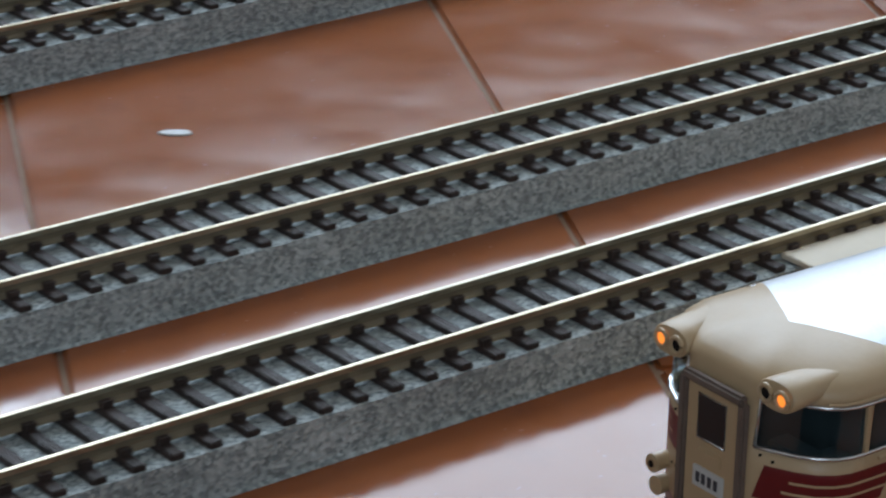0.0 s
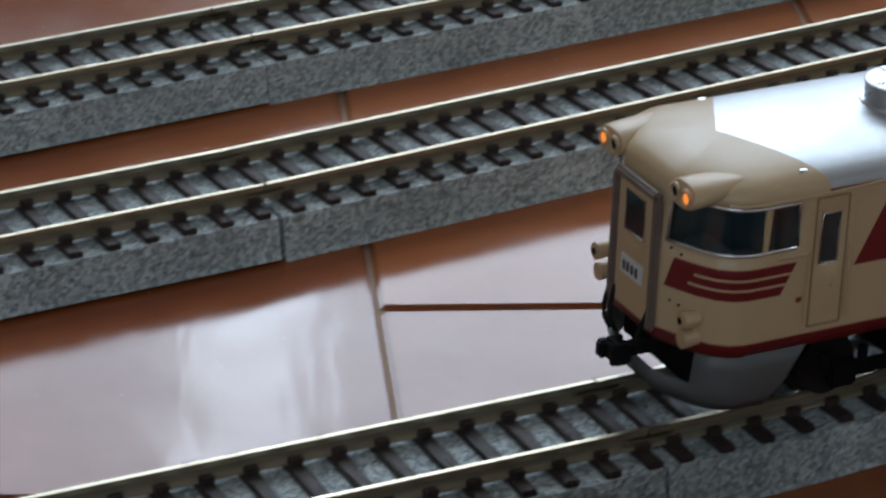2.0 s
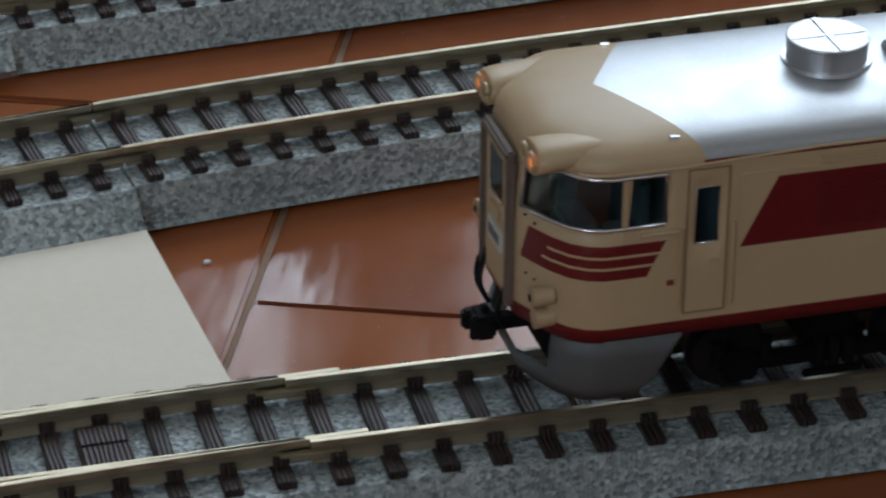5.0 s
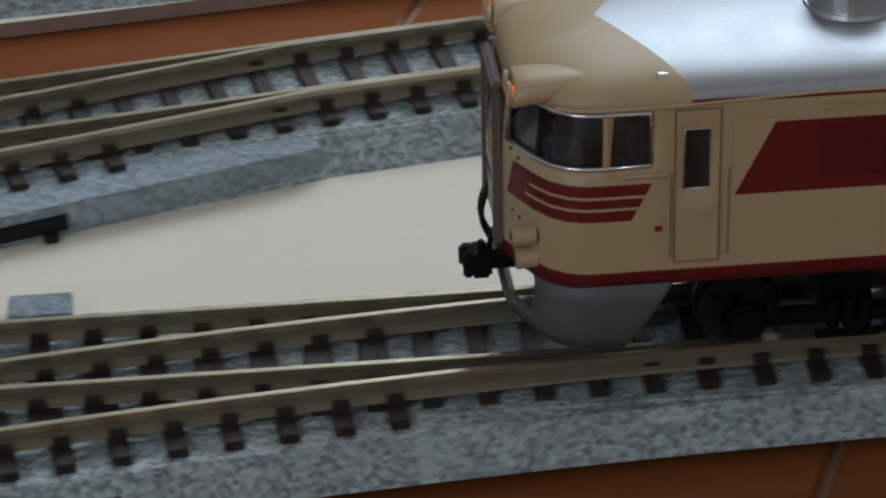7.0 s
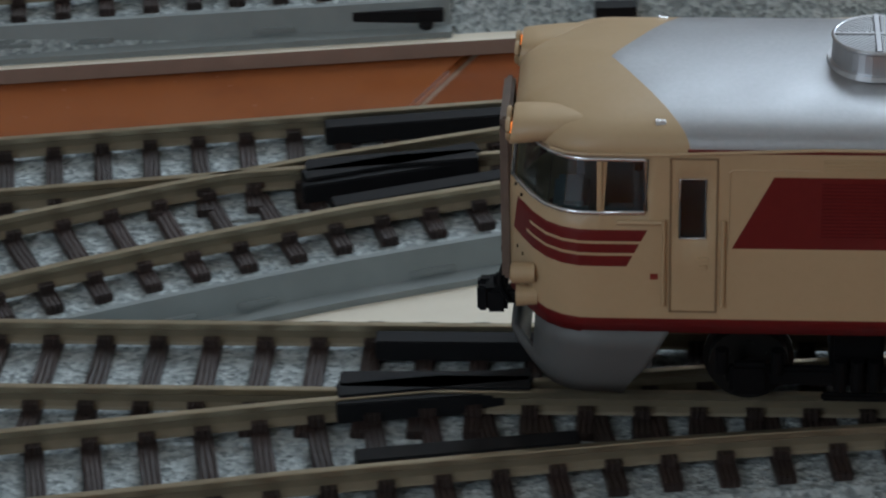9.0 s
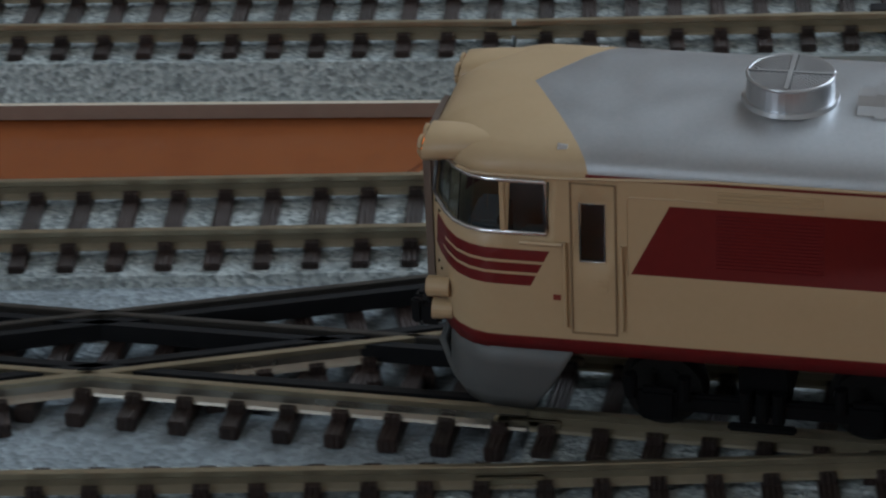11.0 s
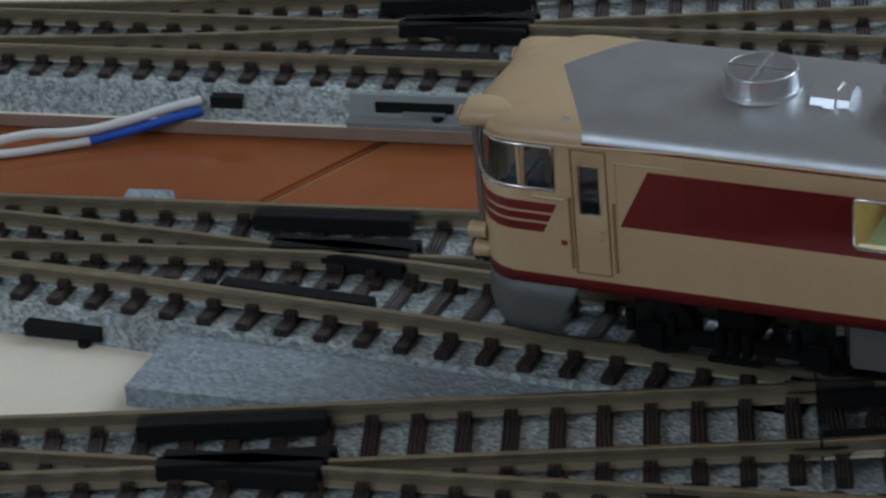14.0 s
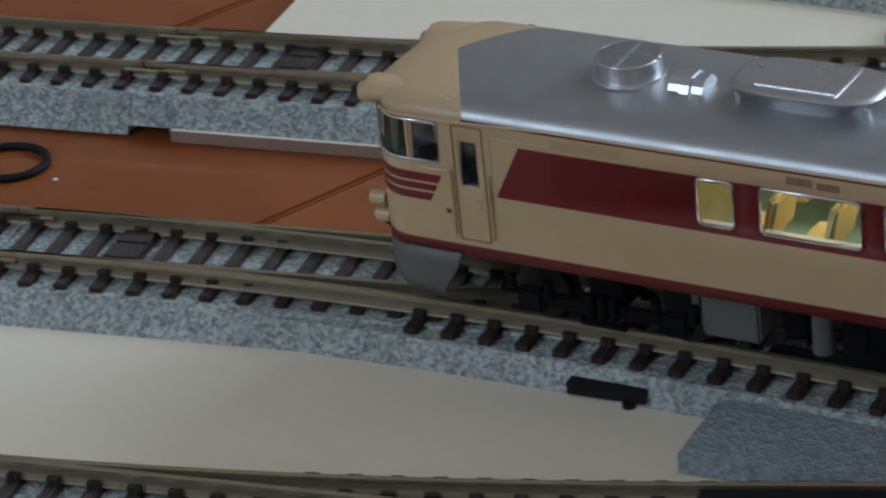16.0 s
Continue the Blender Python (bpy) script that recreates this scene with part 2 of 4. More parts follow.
def box(name, lo, hi, mat, parent=None, bevel=0.0, label=""):
    return link(name, add_box(bmesh.new(), lo, hi, bevel), mat, parent, label)


def add_tube(bm, pts, r, sides=8, closed=False):
    """A round tube along points."""
    rings, n = [], len(pts)
    for i, p in enumerate(pts):
        a, b = pts[max(0, i - 1)], pts[min(n - 1, i + 1)]
        d = (Vector(b) - Vector(a)).normalized()
        side = d.cross(Vector((0, 0, 1)))
        side = side.normalized() if side.length > 1e-4 else Vector((1, 0, 0))
        up = side.cross(d)
        rings.append([bm.verts.new(Vector(p) + (side * math.cos(k * math.tau / sides) + up * math.sin(k * math.tau / sides)) * r) for k in range(sides)])
    for a, b in zip(rings, rings[1:]):
        for k in range(sides):
            bm.faces.new((a[k], a[(k + 1) % sides], b[(k + 1) % sides], b[k]))
    bm.faces.new(list(reversed(rings[0])))
    bm.faces.new(rings[-1])
    return bm


def add_cyl(bm, centre, r1, r2, h, sides=32, m=None):
    r = bmesh.ops.create_cone(bm, cap_ends=True, segments=sides, radius1=r1, radius2=r2, depth=h)
    for v in r["verts"]:
        v.co = (m @ v.co if m else v.co) + Vector(centre)
    return bm


def prism(name, pts, z0, z1, mats, parent=None, label=""):
    """An upright slab over a plan outline, its sides in the second material."""
    bm = bmesh.new()
    lo = [bm.verts.new((x, y, z0)) for x, y in pts]
    hi = [bm.verts.new((x, y, z1)) for x, y in pts]
    bm.faces.new(hi)
    bm.faces.new(list(reversed(lo)))
    for i in range(len(pts)):
        j = (i + 1) % len(pts)
        bm.faces.new((lo[i], lo[j], hi[j], hi[i])).material_index = 1 if isinstance(mats, (list, tuple)) else 0
    bmesh.ops.recalc_face_normals(bm, faces=bm.faces)
    return link(name, bm, mats, parent, label)


# ---------------------------------------------------------------- room and floor
def wall(name, lo, hi, label):
    return tagged(box(name, lo, hi, WALL), label, "wall", kind="structure")


def build_room():
    x0, x1, y0, y1, h = -2.6, 3.4, -2.0, 1.7, 2.4
    wall("wall_west", (x0 - 0.1, y0, -0.02), (x0, y1, h), "plain pale plastered room wall")
    wall("wall_east", (x1, y0, -0.02), (x1 + 0.1, y1, h), "plain pale plastered room wall")
    # wall with the window
    za, zb = 0.72, 2.26
    holes = ((0.66, 0.71), (0.84, 2.91))
    bm = bmesh.new()
    # opening for the added high window
    ha, hb, hz = 0.31, 0.63, 1.15
    add_box(bm, (ha, y1, -0.02), (hb, y1 + 0.12, hz))
    add_box(bm, (ha, y1, zb), (hb, y1 + 0.12, h))
    for lo, hi in ((x0, ha), (hb, holes[0][0]), (holes[0][1], holes[1][0]), (holes[1][1], x1)):
        add_box(bm, (lo, y1, -0.02), (hi, y1 + 0.12, h))
    for wa, wb in holes:
        add_box(bm, (wa, y1, -0.02), (wb, y1 + 0.12, za))
        add_box(bm, (wa, y1, zb), (wb, y1 + 0.12, h))
    tagged(link("wall_north", bm, WALL), "white plastered wall with three window openings", "wall", kind="structure")
    for k, (wa, wb) in enumerate(holes):
        win = tagged(new("window_%d" % (k + 1)), "white-framed window letting in daylight", "window", kind="structure")
        bm = bmesh.new()
        edge = 0.05 if k else 0.01
        bars = [(wa, wa + edge), (wb - edge, wb)] + ([(1.85, 1.90)] if k else [])
        for lo, hi in bars:
            add_box(bm, (lo, y1 + 0.05, za), (hi, y1 + 0.1, zb), 0.004)
        for lo, hi in ((za, za + 0.05), (zb - 0.05, zb)):
            add_box(bm, (wa + edge, y1 + 0.052, lo), (wb - edge, y1 + 0.098, hi), 0.004)
        part("window_frame", bm, SIGN, win)
    win = tagged(new("window_3"), "unseen high white-framed window added for extra daylight", "window", kind="structure")
    bm = bmesh.new()
    for lo, hi in ((ha, ha + 0.05), (hb - 0.05, hb)):
        add_box(bm, (lo, y1 + 0.05, hz), (hi, y1 + 0.1, zb), 0.004)
    for lo, hi in ((hz, hz + 0.05), (zb - 0.05, zb)):
        add_box(bm, (ha + 0.05, y1 + 0.052, lo), (hb - 0.05, y1 + 0.098, hi), 0.004)
    part("window_frame", bm, SIGN, win)
    bm = bmesh.new()
    da, db = -1.7, -0.7
    for lo, hi in (((x0, y0 - 0.12, -0.02), (da, y0, h)), ((db, y0 - 0.12, -0.02), (x1, y0, h)), ((da, y0 - 0.12, 2.05), (db, y0, h)), ((da, y0 - 0.12, -0.02), (db, y0, 0.65))):
        add_box(bm, lo, hi)
    tagged(link("wall_south", bm, WALL), "white plastered wall with a second window opening", "wall", kind="structure")
    tagged(box("ceiling", (x0, y0, h), (x1, y1, h + 0.1), WALL), "plain white ceiling", "ceiling", kind="structure")


TD = (-0.8056, -0.7106, -0.6156, -0.5306, -0.4456, -0.3506, -0.2556, -0.1646, -0.071, 0.0145, 0.0999, 0.1965, 0.293, 0.4198, 0.525, 0.63, 0.735, 0.84, 0.945, 1.05)
TA = math.atan2(0.925, 0.38)  # run of the long joints


OFFSET = {5: 0.12, 10: 0.03, 12: 0.177, 14: 0.02}  # where the cross joints of some rows start


def build_floor():
    fl = tagged(box("floor", (-2.6, -2.0, -0.03), (3.4, 1.7, -0.0010), GROUT), "glossy terracotta tile floor with brown grout", "floor", kind="structure")
    u = Vector((math.cos(TA), math.sin(TA), 0))
    v = Vector((u.y, -u.x, 0))
    rest = bmesh.new()
    rng = random.Random(4)
    for k in range(-30, 48):
        d0 = TD[k] if 0 <= k < len(TD) else (TD[0] + 0.098 * k if k < 0 else TD[-1] + 0.105 * (k - len(TD) + 1))
        d1 = TD[k + 1] if 0 <= k < len(TD) - 1 else (TD[0] if k == -1 else (TD[0] + 0.098 * (k + 1) if k < 0 else d0 + 0.105))
        off = OFFSET.get(k, 0.243 if k % 2 else 0.168)
        for j in range(-13, 13):
            e0, e1 = off + 0.3 * j, off + 0.3 * (j + 1)
            c = v * (d0 + d1) / 2 + u * (e0 + e1) / 2
            if not (-2.48 < c.x < 3.28 and -1.86 < c.y < 1.56):
                continue
            near = -0.6 < c.x < 1.15 and -0.3 < c.y < 0.85
            bm = bmesh.new() if near else rest
            w, l = (d1 - d0) / 2 - 0.0006, 0.15 - 0.0006
            m = Matrix.Translation(c) @ Matrix.Rotation(TA, 4, "Z") @ Matrix.Rotation(rng.uniform(-0.002, 0.002), 4, "X") @ Matrix.Rotation(rng.uniform(-0.002, 0.002), 4, "Y")
            if near:
                add_box(bm, (-l, -w, -0.008), (l, w, 0), 0.0007)
                part("tile", bm, TILE, fl, smooth=False).matrix_local = m
            else:
                add_box(bm, (-l, -w, -0.008), (l, w, 0), 0, 0, m)
    part("tile_field", rest, TILE, fl)["kind"] = "stuff"


# ---------------------------------------------------------------- track
GAUGE = 0.0086
PITCH = 0.0075


def curve_join(a, b, p, q, n=14):
    """Points of a smooth arc from p to q along two lines that meet."""
    out = []
    for i in range(n + 1):
        t = i / n
        mid = Vector(a)
        out.append(tuple(Vector(p) * (1 - t) ** 2 + mid * 2 * t * (1 - t) + Vector(q) * t * t))
    return out


def resample(pts, step=0.006):
    out, p = [Vector(pts[0])], [Vector(q) for q in pts]
    for a, b in zip(p, p[1:]):
        n = max(1, round((b - a).length / step))
        out += [a.lerp(b, i / n) for i in range(1, n + 1)]
    return out


def normals(p):
    out = []
    for i in range(len(p)):
        d = (p[min(i + 1, len(p) - 1)] - p[max(i - 1, 0)]).normalized()
        out.append(Vector((-d.y, d.x)))
    return out


def sweep(bm, p, section, mats=None):
    """Carries a closed cross-section (offset, height) along plan points."""
    nn = normals(p)
    rings = [[bm.verts.new((a.x + n.x * o, a.y + n.y * o, z)) for o, z in section] for a, n in zip(p, nn)]
    k = len(section)
    for r, s in zip(rings, rings[1:]):
        for i in range(k):
            f = bm.faces.new((r[i], r[(i + 1) % k], s[(i + 1) % k], s[i]))
            f.material_index = mats[i] if mats else 0
    bm.faces.new(rings[0])
    bm.faces.new(list(reversed(rings[-1])))
    bmesh.ops.recalc_face_normals(bm, faces=bm.faces)
    return bm


def rail_section(o, w=0.00055):
    return [(o - 0.0012, ZR - 0.0031), (o + 0.0012, ZR - 0.0031), (o + 0.0010, ZR - 0.0027), (o + 0.0003, ZR - 0.0022), (o + 0.0003, ZR - 0.0011), (o + w, ZR - 0.0009), (o + w, ZR - 0.0001), (o + w * 0.7, ZR), (o - w * 0.7, ZR), (o - w, ZR - 0.0001), (o - w, ZR - 0.0009), (o - 0.0003, ZR - 0.0011), (o - 0.0003, ZR - 0.0022), (o - 0.0010, ZR - 0.0027)]


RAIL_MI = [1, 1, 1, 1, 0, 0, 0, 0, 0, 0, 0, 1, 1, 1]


def tie_data(length):
    bm = bmesh.new()
    add_box(bm, (-0.00135, -length, -0.0022), (0.00135, length, 0), 0.0002)
    for s in (-1, 1):
        for o in (-0.0019, 0.0019):
            add_box(bm, (-0.0011, s * GAUGE + o * 0.8 - 0.0006, -0.0001), (0.0011, s * GAUGE + o * 0.8 + 0.0006, 0.0013))
    me = bpy.data.meshes.new("sleeper")
    bm.to_mesh(me)
    bm.free()
    me.materials.append(TIE)
    return me


TIE_SHORT = tie_data(0.0146)


def track(pts, label, ballast=True, low=0.0, skip=None, base=0.0, rails=(RAIL, RAIL_WEB), far_rails=None, check=False, half=0.0160, foot=0.0205, group="model track sections"):
    """One track section along plan points: ballast bed, two rails, its sleepers, joiners."""
    tr = tagged(new("track_section"), label, "model track", group)
    p = resample(pts)
    top = ZR - 0.0042 - low
    if ballast:
        q = p
        part("ballast_bed", sweep(bmesh.new(), q, [(-foot, base), (foot, base), (foot - 0.0006, base + 0.0006), (half, top), (-half, top), (-foot + 0.0006, base + 0.0006)]), BALLAST, tr, "granular grey ballast bed")
    for s in (-1, 1):
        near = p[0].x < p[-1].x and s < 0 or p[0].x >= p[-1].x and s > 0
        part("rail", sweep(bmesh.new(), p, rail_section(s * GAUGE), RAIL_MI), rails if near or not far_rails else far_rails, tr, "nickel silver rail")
        if check:
            o = s * (GAUGE - 0.0025)
            part("check_rail", sweep(bmesh.new(), p, [(o - 0.0007, ZR - 0.0030), (o + 0.0007, ZR - 0.0030), (o + 0.0007, ZR - 0.0003), (o - 0.0007, ZR - 0.0003)]), BLACK, tr, "black plastic check rail")
    nn = normals(p)
    run, want = 0.0, PITCH / 2
    for a, b, n in zip(p, p[1:], nn):
        seg = (b - a).length
        while want <= run + seg:
            c = a.lerp(b, (want - run) / seg)
            if not (skip and skip(c)):
                ob = new("sleeper", TIE_SHORT)
                ob.parent = tr
                ob.matrix_local = Matrix.Translation((c.x, c.y, ZR - 0.0031 - low * 0.4)) @ Matrix.Rotation(math.atan2(-n.x, n.y), 4, "Z")
            want += PITCH
        run += seg
    for end in (0, -1):
        n = nn[end]
        ang = math.atan2(-n.x, n.y)
        for s in (-1, 1):
            c = p[end] + n * s * GAUGE
            bm = add_box(bmesh.new(), (-0.0045, -0.0010, -0.0026), (0.0045, 0.0010, -0.0014), 0.0002)
            part("rail_joiner", bm, RAIL, tr, "metal rail joiner").matrix_local = Matrix.Translation((c.x, c.y, ZR)) @ Matrix.Rotation(ang, 4, "Z")
    return tr


def line(a, b, x0, x1, n=2):
    return [(x0 + (x1 - x0) * i / n, a + b * (x0 + (x1 - x0) * i / n)) for i in range(n + 1)]


def yc(x):
    return 0.0397 + 0.1794 * x


def yd(x):
    return -0.048 + 0.182 * x


def yl2(x):
    return -0.0095 + 0.3696 * x


def ybr(x):
    """Middle of the curved branch that leaves the far main line."""
    xs = (0.0823, 0.10, 0.1184, 0.1413, 0.168, 0.1915, 0.2049, 0.2427, 0.28, 0.3234)
    ys = (0.0238, 0.0328, 0.0414, 0.0512, 0.0607, 0.0675, 0.0711, 0.0823, 0.0889, 0.0949)
    return float(np.interp(x, xs, ys))


RIGHT_LABEL = "straight track on a sloping grey ballast bed"


def crossover(m, bend=0.0):
    """Four turnouts and a diamond crossing; m carries plan points to their place."""
    def at(pts):
        out = []
        for x, y in pts:
            p = m @ Vector((x, y, 0))
            out.append((p.x, p.y + bend * max(0.0, p.x - 0.19) ** 2))
        return out

    inv = m.inverted()

    def sk(f, slope, gap):
        return lambda c: abs((inv @ Vector((c.x, c.y, 0))).y - f((inv @ Vector((c.x, c.y, 0))).x)) / math.hypot(1, slope) < gap

    # mains
    track(at([(-0.301, yc(-0.301)), (-0.0573, yc(-0.0573))]), "turnout through road on grey ballast", base=ZB)
    track(at([(-0.057, yc(-0.057)), (0.0707, yc(0.0707))]), "straight track between two turnouts on grey ballast", base=ZB)
    track(at([(0.071, yc(0.071)), (0.2, yc(0.2)), (0.25, 0.0844), (0.28, 0.0891), (0.30, 0.0919), (0.3234, 0.0949)]), "turnout through road on grey ballast", base=ZB)
    arc = curve_join((0.2637, 0.0), None, (0.3426, 0.0), (0.186, yd(0.186) + 0.002))
    track(at(arc + [(0.14, yd(0.14) + 0.0016), (0.0893, yd(0.0893))]), "curved turnout branch on grey ballast", base=ZB, low=0.0003, skip=sk(lambda x: 0.0, 0.0, 0.004))
    track(at([(0.089, yd(0.089)), (-0.0417, yd(-0.0417))]), "straight track between two turnouts on grey ballast", base=ZB)
    track(at([(-0.042, yd(-0.042)), (-0.286, yd(-0.286))]), "turnout through road on grey ballast", base=ZB)
    # diagonals
    left = curve_join((-0.2213, 0.0), None, (-0.143, 0.0), (-0.298, yc(-0.298)))
    track(at([(0.3336, 0.0), (0.0873, 0.0)]), "turnout through road on grey ballast", base=ZB)
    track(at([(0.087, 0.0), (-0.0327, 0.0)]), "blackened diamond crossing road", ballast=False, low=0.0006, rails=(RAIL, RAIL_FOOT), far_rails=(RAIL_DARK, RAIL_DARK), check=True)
    track(at([(-0.033, 0.0)] + left), "curved turnout branch on grey ballast", base=ZB, low=0.0004, skip=sk(yc, 0.18, 0.004), foot=0.018, half=0.0155)
    arc2 = [(x, ybr(x)) for x in (0.3234, 0.28, 0.26, 0.2427, 0.22, 0.2049, 0.1915, 0.168, 0.1413, 0.1184, 0.10, 0.0823)]
    track(at(arc2), "curved turnout branch on grey ballast", base=ZB, low=0.0004, skip=sk(yc, 0.18, 0.004))
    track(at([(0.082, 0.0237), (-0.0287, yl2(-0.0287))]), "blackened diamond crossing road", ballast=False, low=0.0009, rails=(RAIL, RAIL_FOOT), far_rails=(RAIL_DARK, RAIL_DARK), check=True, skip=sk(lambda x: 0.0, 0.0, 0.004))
    arc3 = curve_join((-0.205, yl2(-0.205)), None, (-0.133, yl2(-0.133)), (-0.281, yd(-0.281)))
    track(at([(-0.029, yl2(-0.029))] + arc3), "curved turnout branch on grey ballast", base=ZB, low=0.0004, skip=sk(yd, 0.18, 0.004), foot=0.018, half=0.0155)
    tagged(prism("crossing_base", at([(-0.040, -0.006), (-0.034, -0.0355), (0.010, -0.0235), (0.094, -0.0165), (0.098, 0.0085), (0.086, 0.0395), (0.060, 0.0285), (-0.020, 0.0165)]), ZB + 0.0001, ZR - 0.0068, BALLAST_FLAT), "low smooth grey base under the diamond crossing", "track ballast")

    # moulded plastic sides of the turnouts
    def side(f, x0, x1):
        p = [Vector(q) for q in at([(x0 + (x1 - x0) * i / 6, f(x0 + (x1 - x0) * i / 6)) for i in range(7)])]
        top = ZR - 0.0040
        ob = tagged(new("turnout_base"), "smooth grey moulded plastic side of a turnout", "turnout base", "turnout bases")
        rim, ledge, lip = 0.0214, 0.0192, 0.0176
        part("moulding", sweep(bmesh.new(), p, [(-rim, ZB), (-rim, ZB + 0.0011), (-ledge, ZB + 0.0015), (-lip, top), (-lip + 0.001, top), (-lip + 0.001, ZB)]), PLASTIC, ob)
        nn = normals(p)
        for i, w in ((1, 0.0045), (2, 0.003), (4, 0.0035)):
            c = p[i] - nn[i] * (ledge - 0.0003)
            bar = part("ridge", add_box(bmesh.new(), (-w, -0.0006, -0.0002), (w, 0.0008, 0.0007), 0.0002), PLASTIC, ob)
            bar.matrix_local = Matrix.Translation((c.x, c.y, ZB + 0.0020)) @ Matrix.Rotation(math.atan2(-nn[i].x, nn[i].y), 4, "Z")

    side(ybr, 0.098, 0.1755)
    side(lambda x: yd(x) + 0.0016, 0.092, 0.1815)
    side(yd, -0.1265, -0.036)
    # flat grey fillings between the roads
    def fill(pts, label, drop=0.0056):
        tagged(prism("ballast_filler", at(pts), ZB + 0.0002, ZR - drop, BALLAST_FLAT), label, "track ballast")

    fill([(-0.147, -0.017), (-0.146, -0.0355), (-0.08, -0.030), (-0.01, -0.006), (-0.01, 0.004), (-0.08, -0.008)], "flat grey ballast filler between two diverging tracks")
    fill([(-0.10, yd(-0.10) + 0.012), (0.105, yd(0.105) + 0.012), (0.10, -0.011), (0.03, -0.006), (-0.06, -0.030)], "flat blue-grey filler beside the diamond crossing")
    fill([(0.13, yc(0.13) - 0.012), (-0.085, yc(-0.085) - 0.012), (-0.06, 0.009), (0.0, 0.009), (0.06, 0.018), (0.10, 0.034)], "flat blue-grey filler beside the diamond crossing")

    fill([(0.175, 0.0390), (0.207, 0.0499), (0.245, 0.0625), (0.24, 0.072), (0.175, 0.052)], "flat grey ballast filler with a cable slot", 0.0043)

    # frogs and guard rails
    def black(a, b, w=0.0011, h=0.0011):
        (ax, ay), (bx, by) = at([a, b])
        d = Vector((bx - ax, by - ay))
        bm = add_box(bmesh.new(), (-d.length / 2, -w, -0.0032), (d.length / 2, w, -h), 0.0002)
        ob = tagged(link("guard_rail", bm, BLACK), "black plastic guard rail beside a turnout frog", "guard rail", "turnout guard rails")
        ob.matrix_world = Matrix.Translation(((ax + bx) / 2, (ay + by) / 2, ZR - 0.0002)) @ Matrix.Rotation(math.atan2(d.y, d.x), 4, "Z")

    flat = lambda x: 0.0
    for (fx, fy), up, su, low, sl, xu, xl in (((0.1600, -0.0070), flat, 0.0, lambda x: yd(x) + 0.0019, 0.182, 0.165, 0.1647), ((0.1494, 0.0572), yc, 0.1794, ybr, 0.375, 0.152, 0.1555), ((-0.1257, 0.0107), yc, 0.1794, flat, 0.0, -0.1335, -0.1275), ((-0.1107, -0.0585), yl2, 0.3696, yd, 0.182, -0.119, -0.113)):
        for sp in (su, sl):
            black((fx - 0.0135, fy - 0.0135 * sp), (fx + 0.0125, fy + 0.0125 * sp), 0.0017, -0.0005)
        black((fx - 0.0135, fy - 0.0135 * su + 0.0020), (fx + 0.0125, fy + 0.0125 * su + 0.0026), 0.0010, -0.0002)
        black((fx - 0.0135, fy - 0.0135 * sl - 0.0020), (fx + 0.0125, fy + 0.0125 * sl - 0.0026), 0.0010, 0.0001)
        hu = up(xu) + (GAUGE - 0.0029) * math.hypot(1, su)
        black((xu - 0.0145, hu - 0.0145 * su), (xu + 0.0145, hu + 0.0145 * su), 0.0016, 0.0001)
        hl = low(xl) - (GAUGE - 0.0029) * math.hypot(1, sl)
        black((xl - 0.0145, hl - 0.0145 * sl), (xl + 0.0145, hl + 0.0145 * sl), 0.0016, 0.0001)


def build_tracks():
    crossover(Matrix.Identity(4))
    # beyond the crossover to the right
    track(line(0.0052, -0.0183, 0.3343, 0.4894), RIGHT_LABEL, base=0.0008, foot=0.0170, half=0.0152)
    track([(0.4899, -0.0038), (0.503, -0.0039), (0.517, -0.0035), (0.530, -0.0027), (0.54, -0.0011), (0.60, 0.0028), (0.735, 0.0125)], RIGHT_LABEL, base=0.0, foot=0.0170, half=0.0152)
    track([(0.3239, 0.0950), (0.345, 0.0975), (0.37, 0.0999), (0.40, 0.1021), (0.435, 0.1038), (0.4722, 0.1053)], RIGHT_LABEL, base=0.0008, foot=0.0170, half=0.0152)
    track(line(0.0669, 0.0814, 0.4727, 0.72), RIGHT_LABEL, foot=0.0170, half=0.0152)
    track(line(0.0669, 0.0814, 0.7205, 0.966), RIGHT_LABEL, foot=0.0170, half=0.0152)
    track(line(0.1358, 0.0753, 0.3130, 0.5005), RIGHT_LABEL, base=0.0008, foot=0.0170, half=0.0152)
    track(line(0.1358, 0.0753, 0.501, 0.747), RIGHT_LABEL, foot=0.0170, half=0.0152)
    track(line(0.1358, 0.0753, 0.7475, 0.993), RIGHT_LABEL, foot=0.0170, half=0.0152)
    track(line(0.2535, 0.0853, 0.36, 0.6), RIGHT_LABEL, foot=0.0170, half=0.0152)
    track(line(0.2535, 0.0853, 0.6005, 0.846), RIGHT_LABEL, foot=0.0170, half=0.0152)
    track(line(0.2535, 0.0853, 0.8465, 1.09), RIGHT_LABEL, foot=0.0170, half=0.0152)
    # to the left
    track(line(0.0397, 0.1794, -0.3015, -0.55), "straight track on grey ballast", base=ZB)
    track(line(-0.048, 0.182, -0.2865, -0.53), "straight track on grey ballast", base=ZB)
    track(line(0.1165, 0.152, -0.3190, -0.55), 'straight track on grey ballast', base=0.0008)
    # the rear pair
    crossover(REAR, 0.6)


REAR = Matrix.Translation((-0.03, 0.1605, 0)) @ Matrix.Rotation(radians(-1.6), 4, "Z")


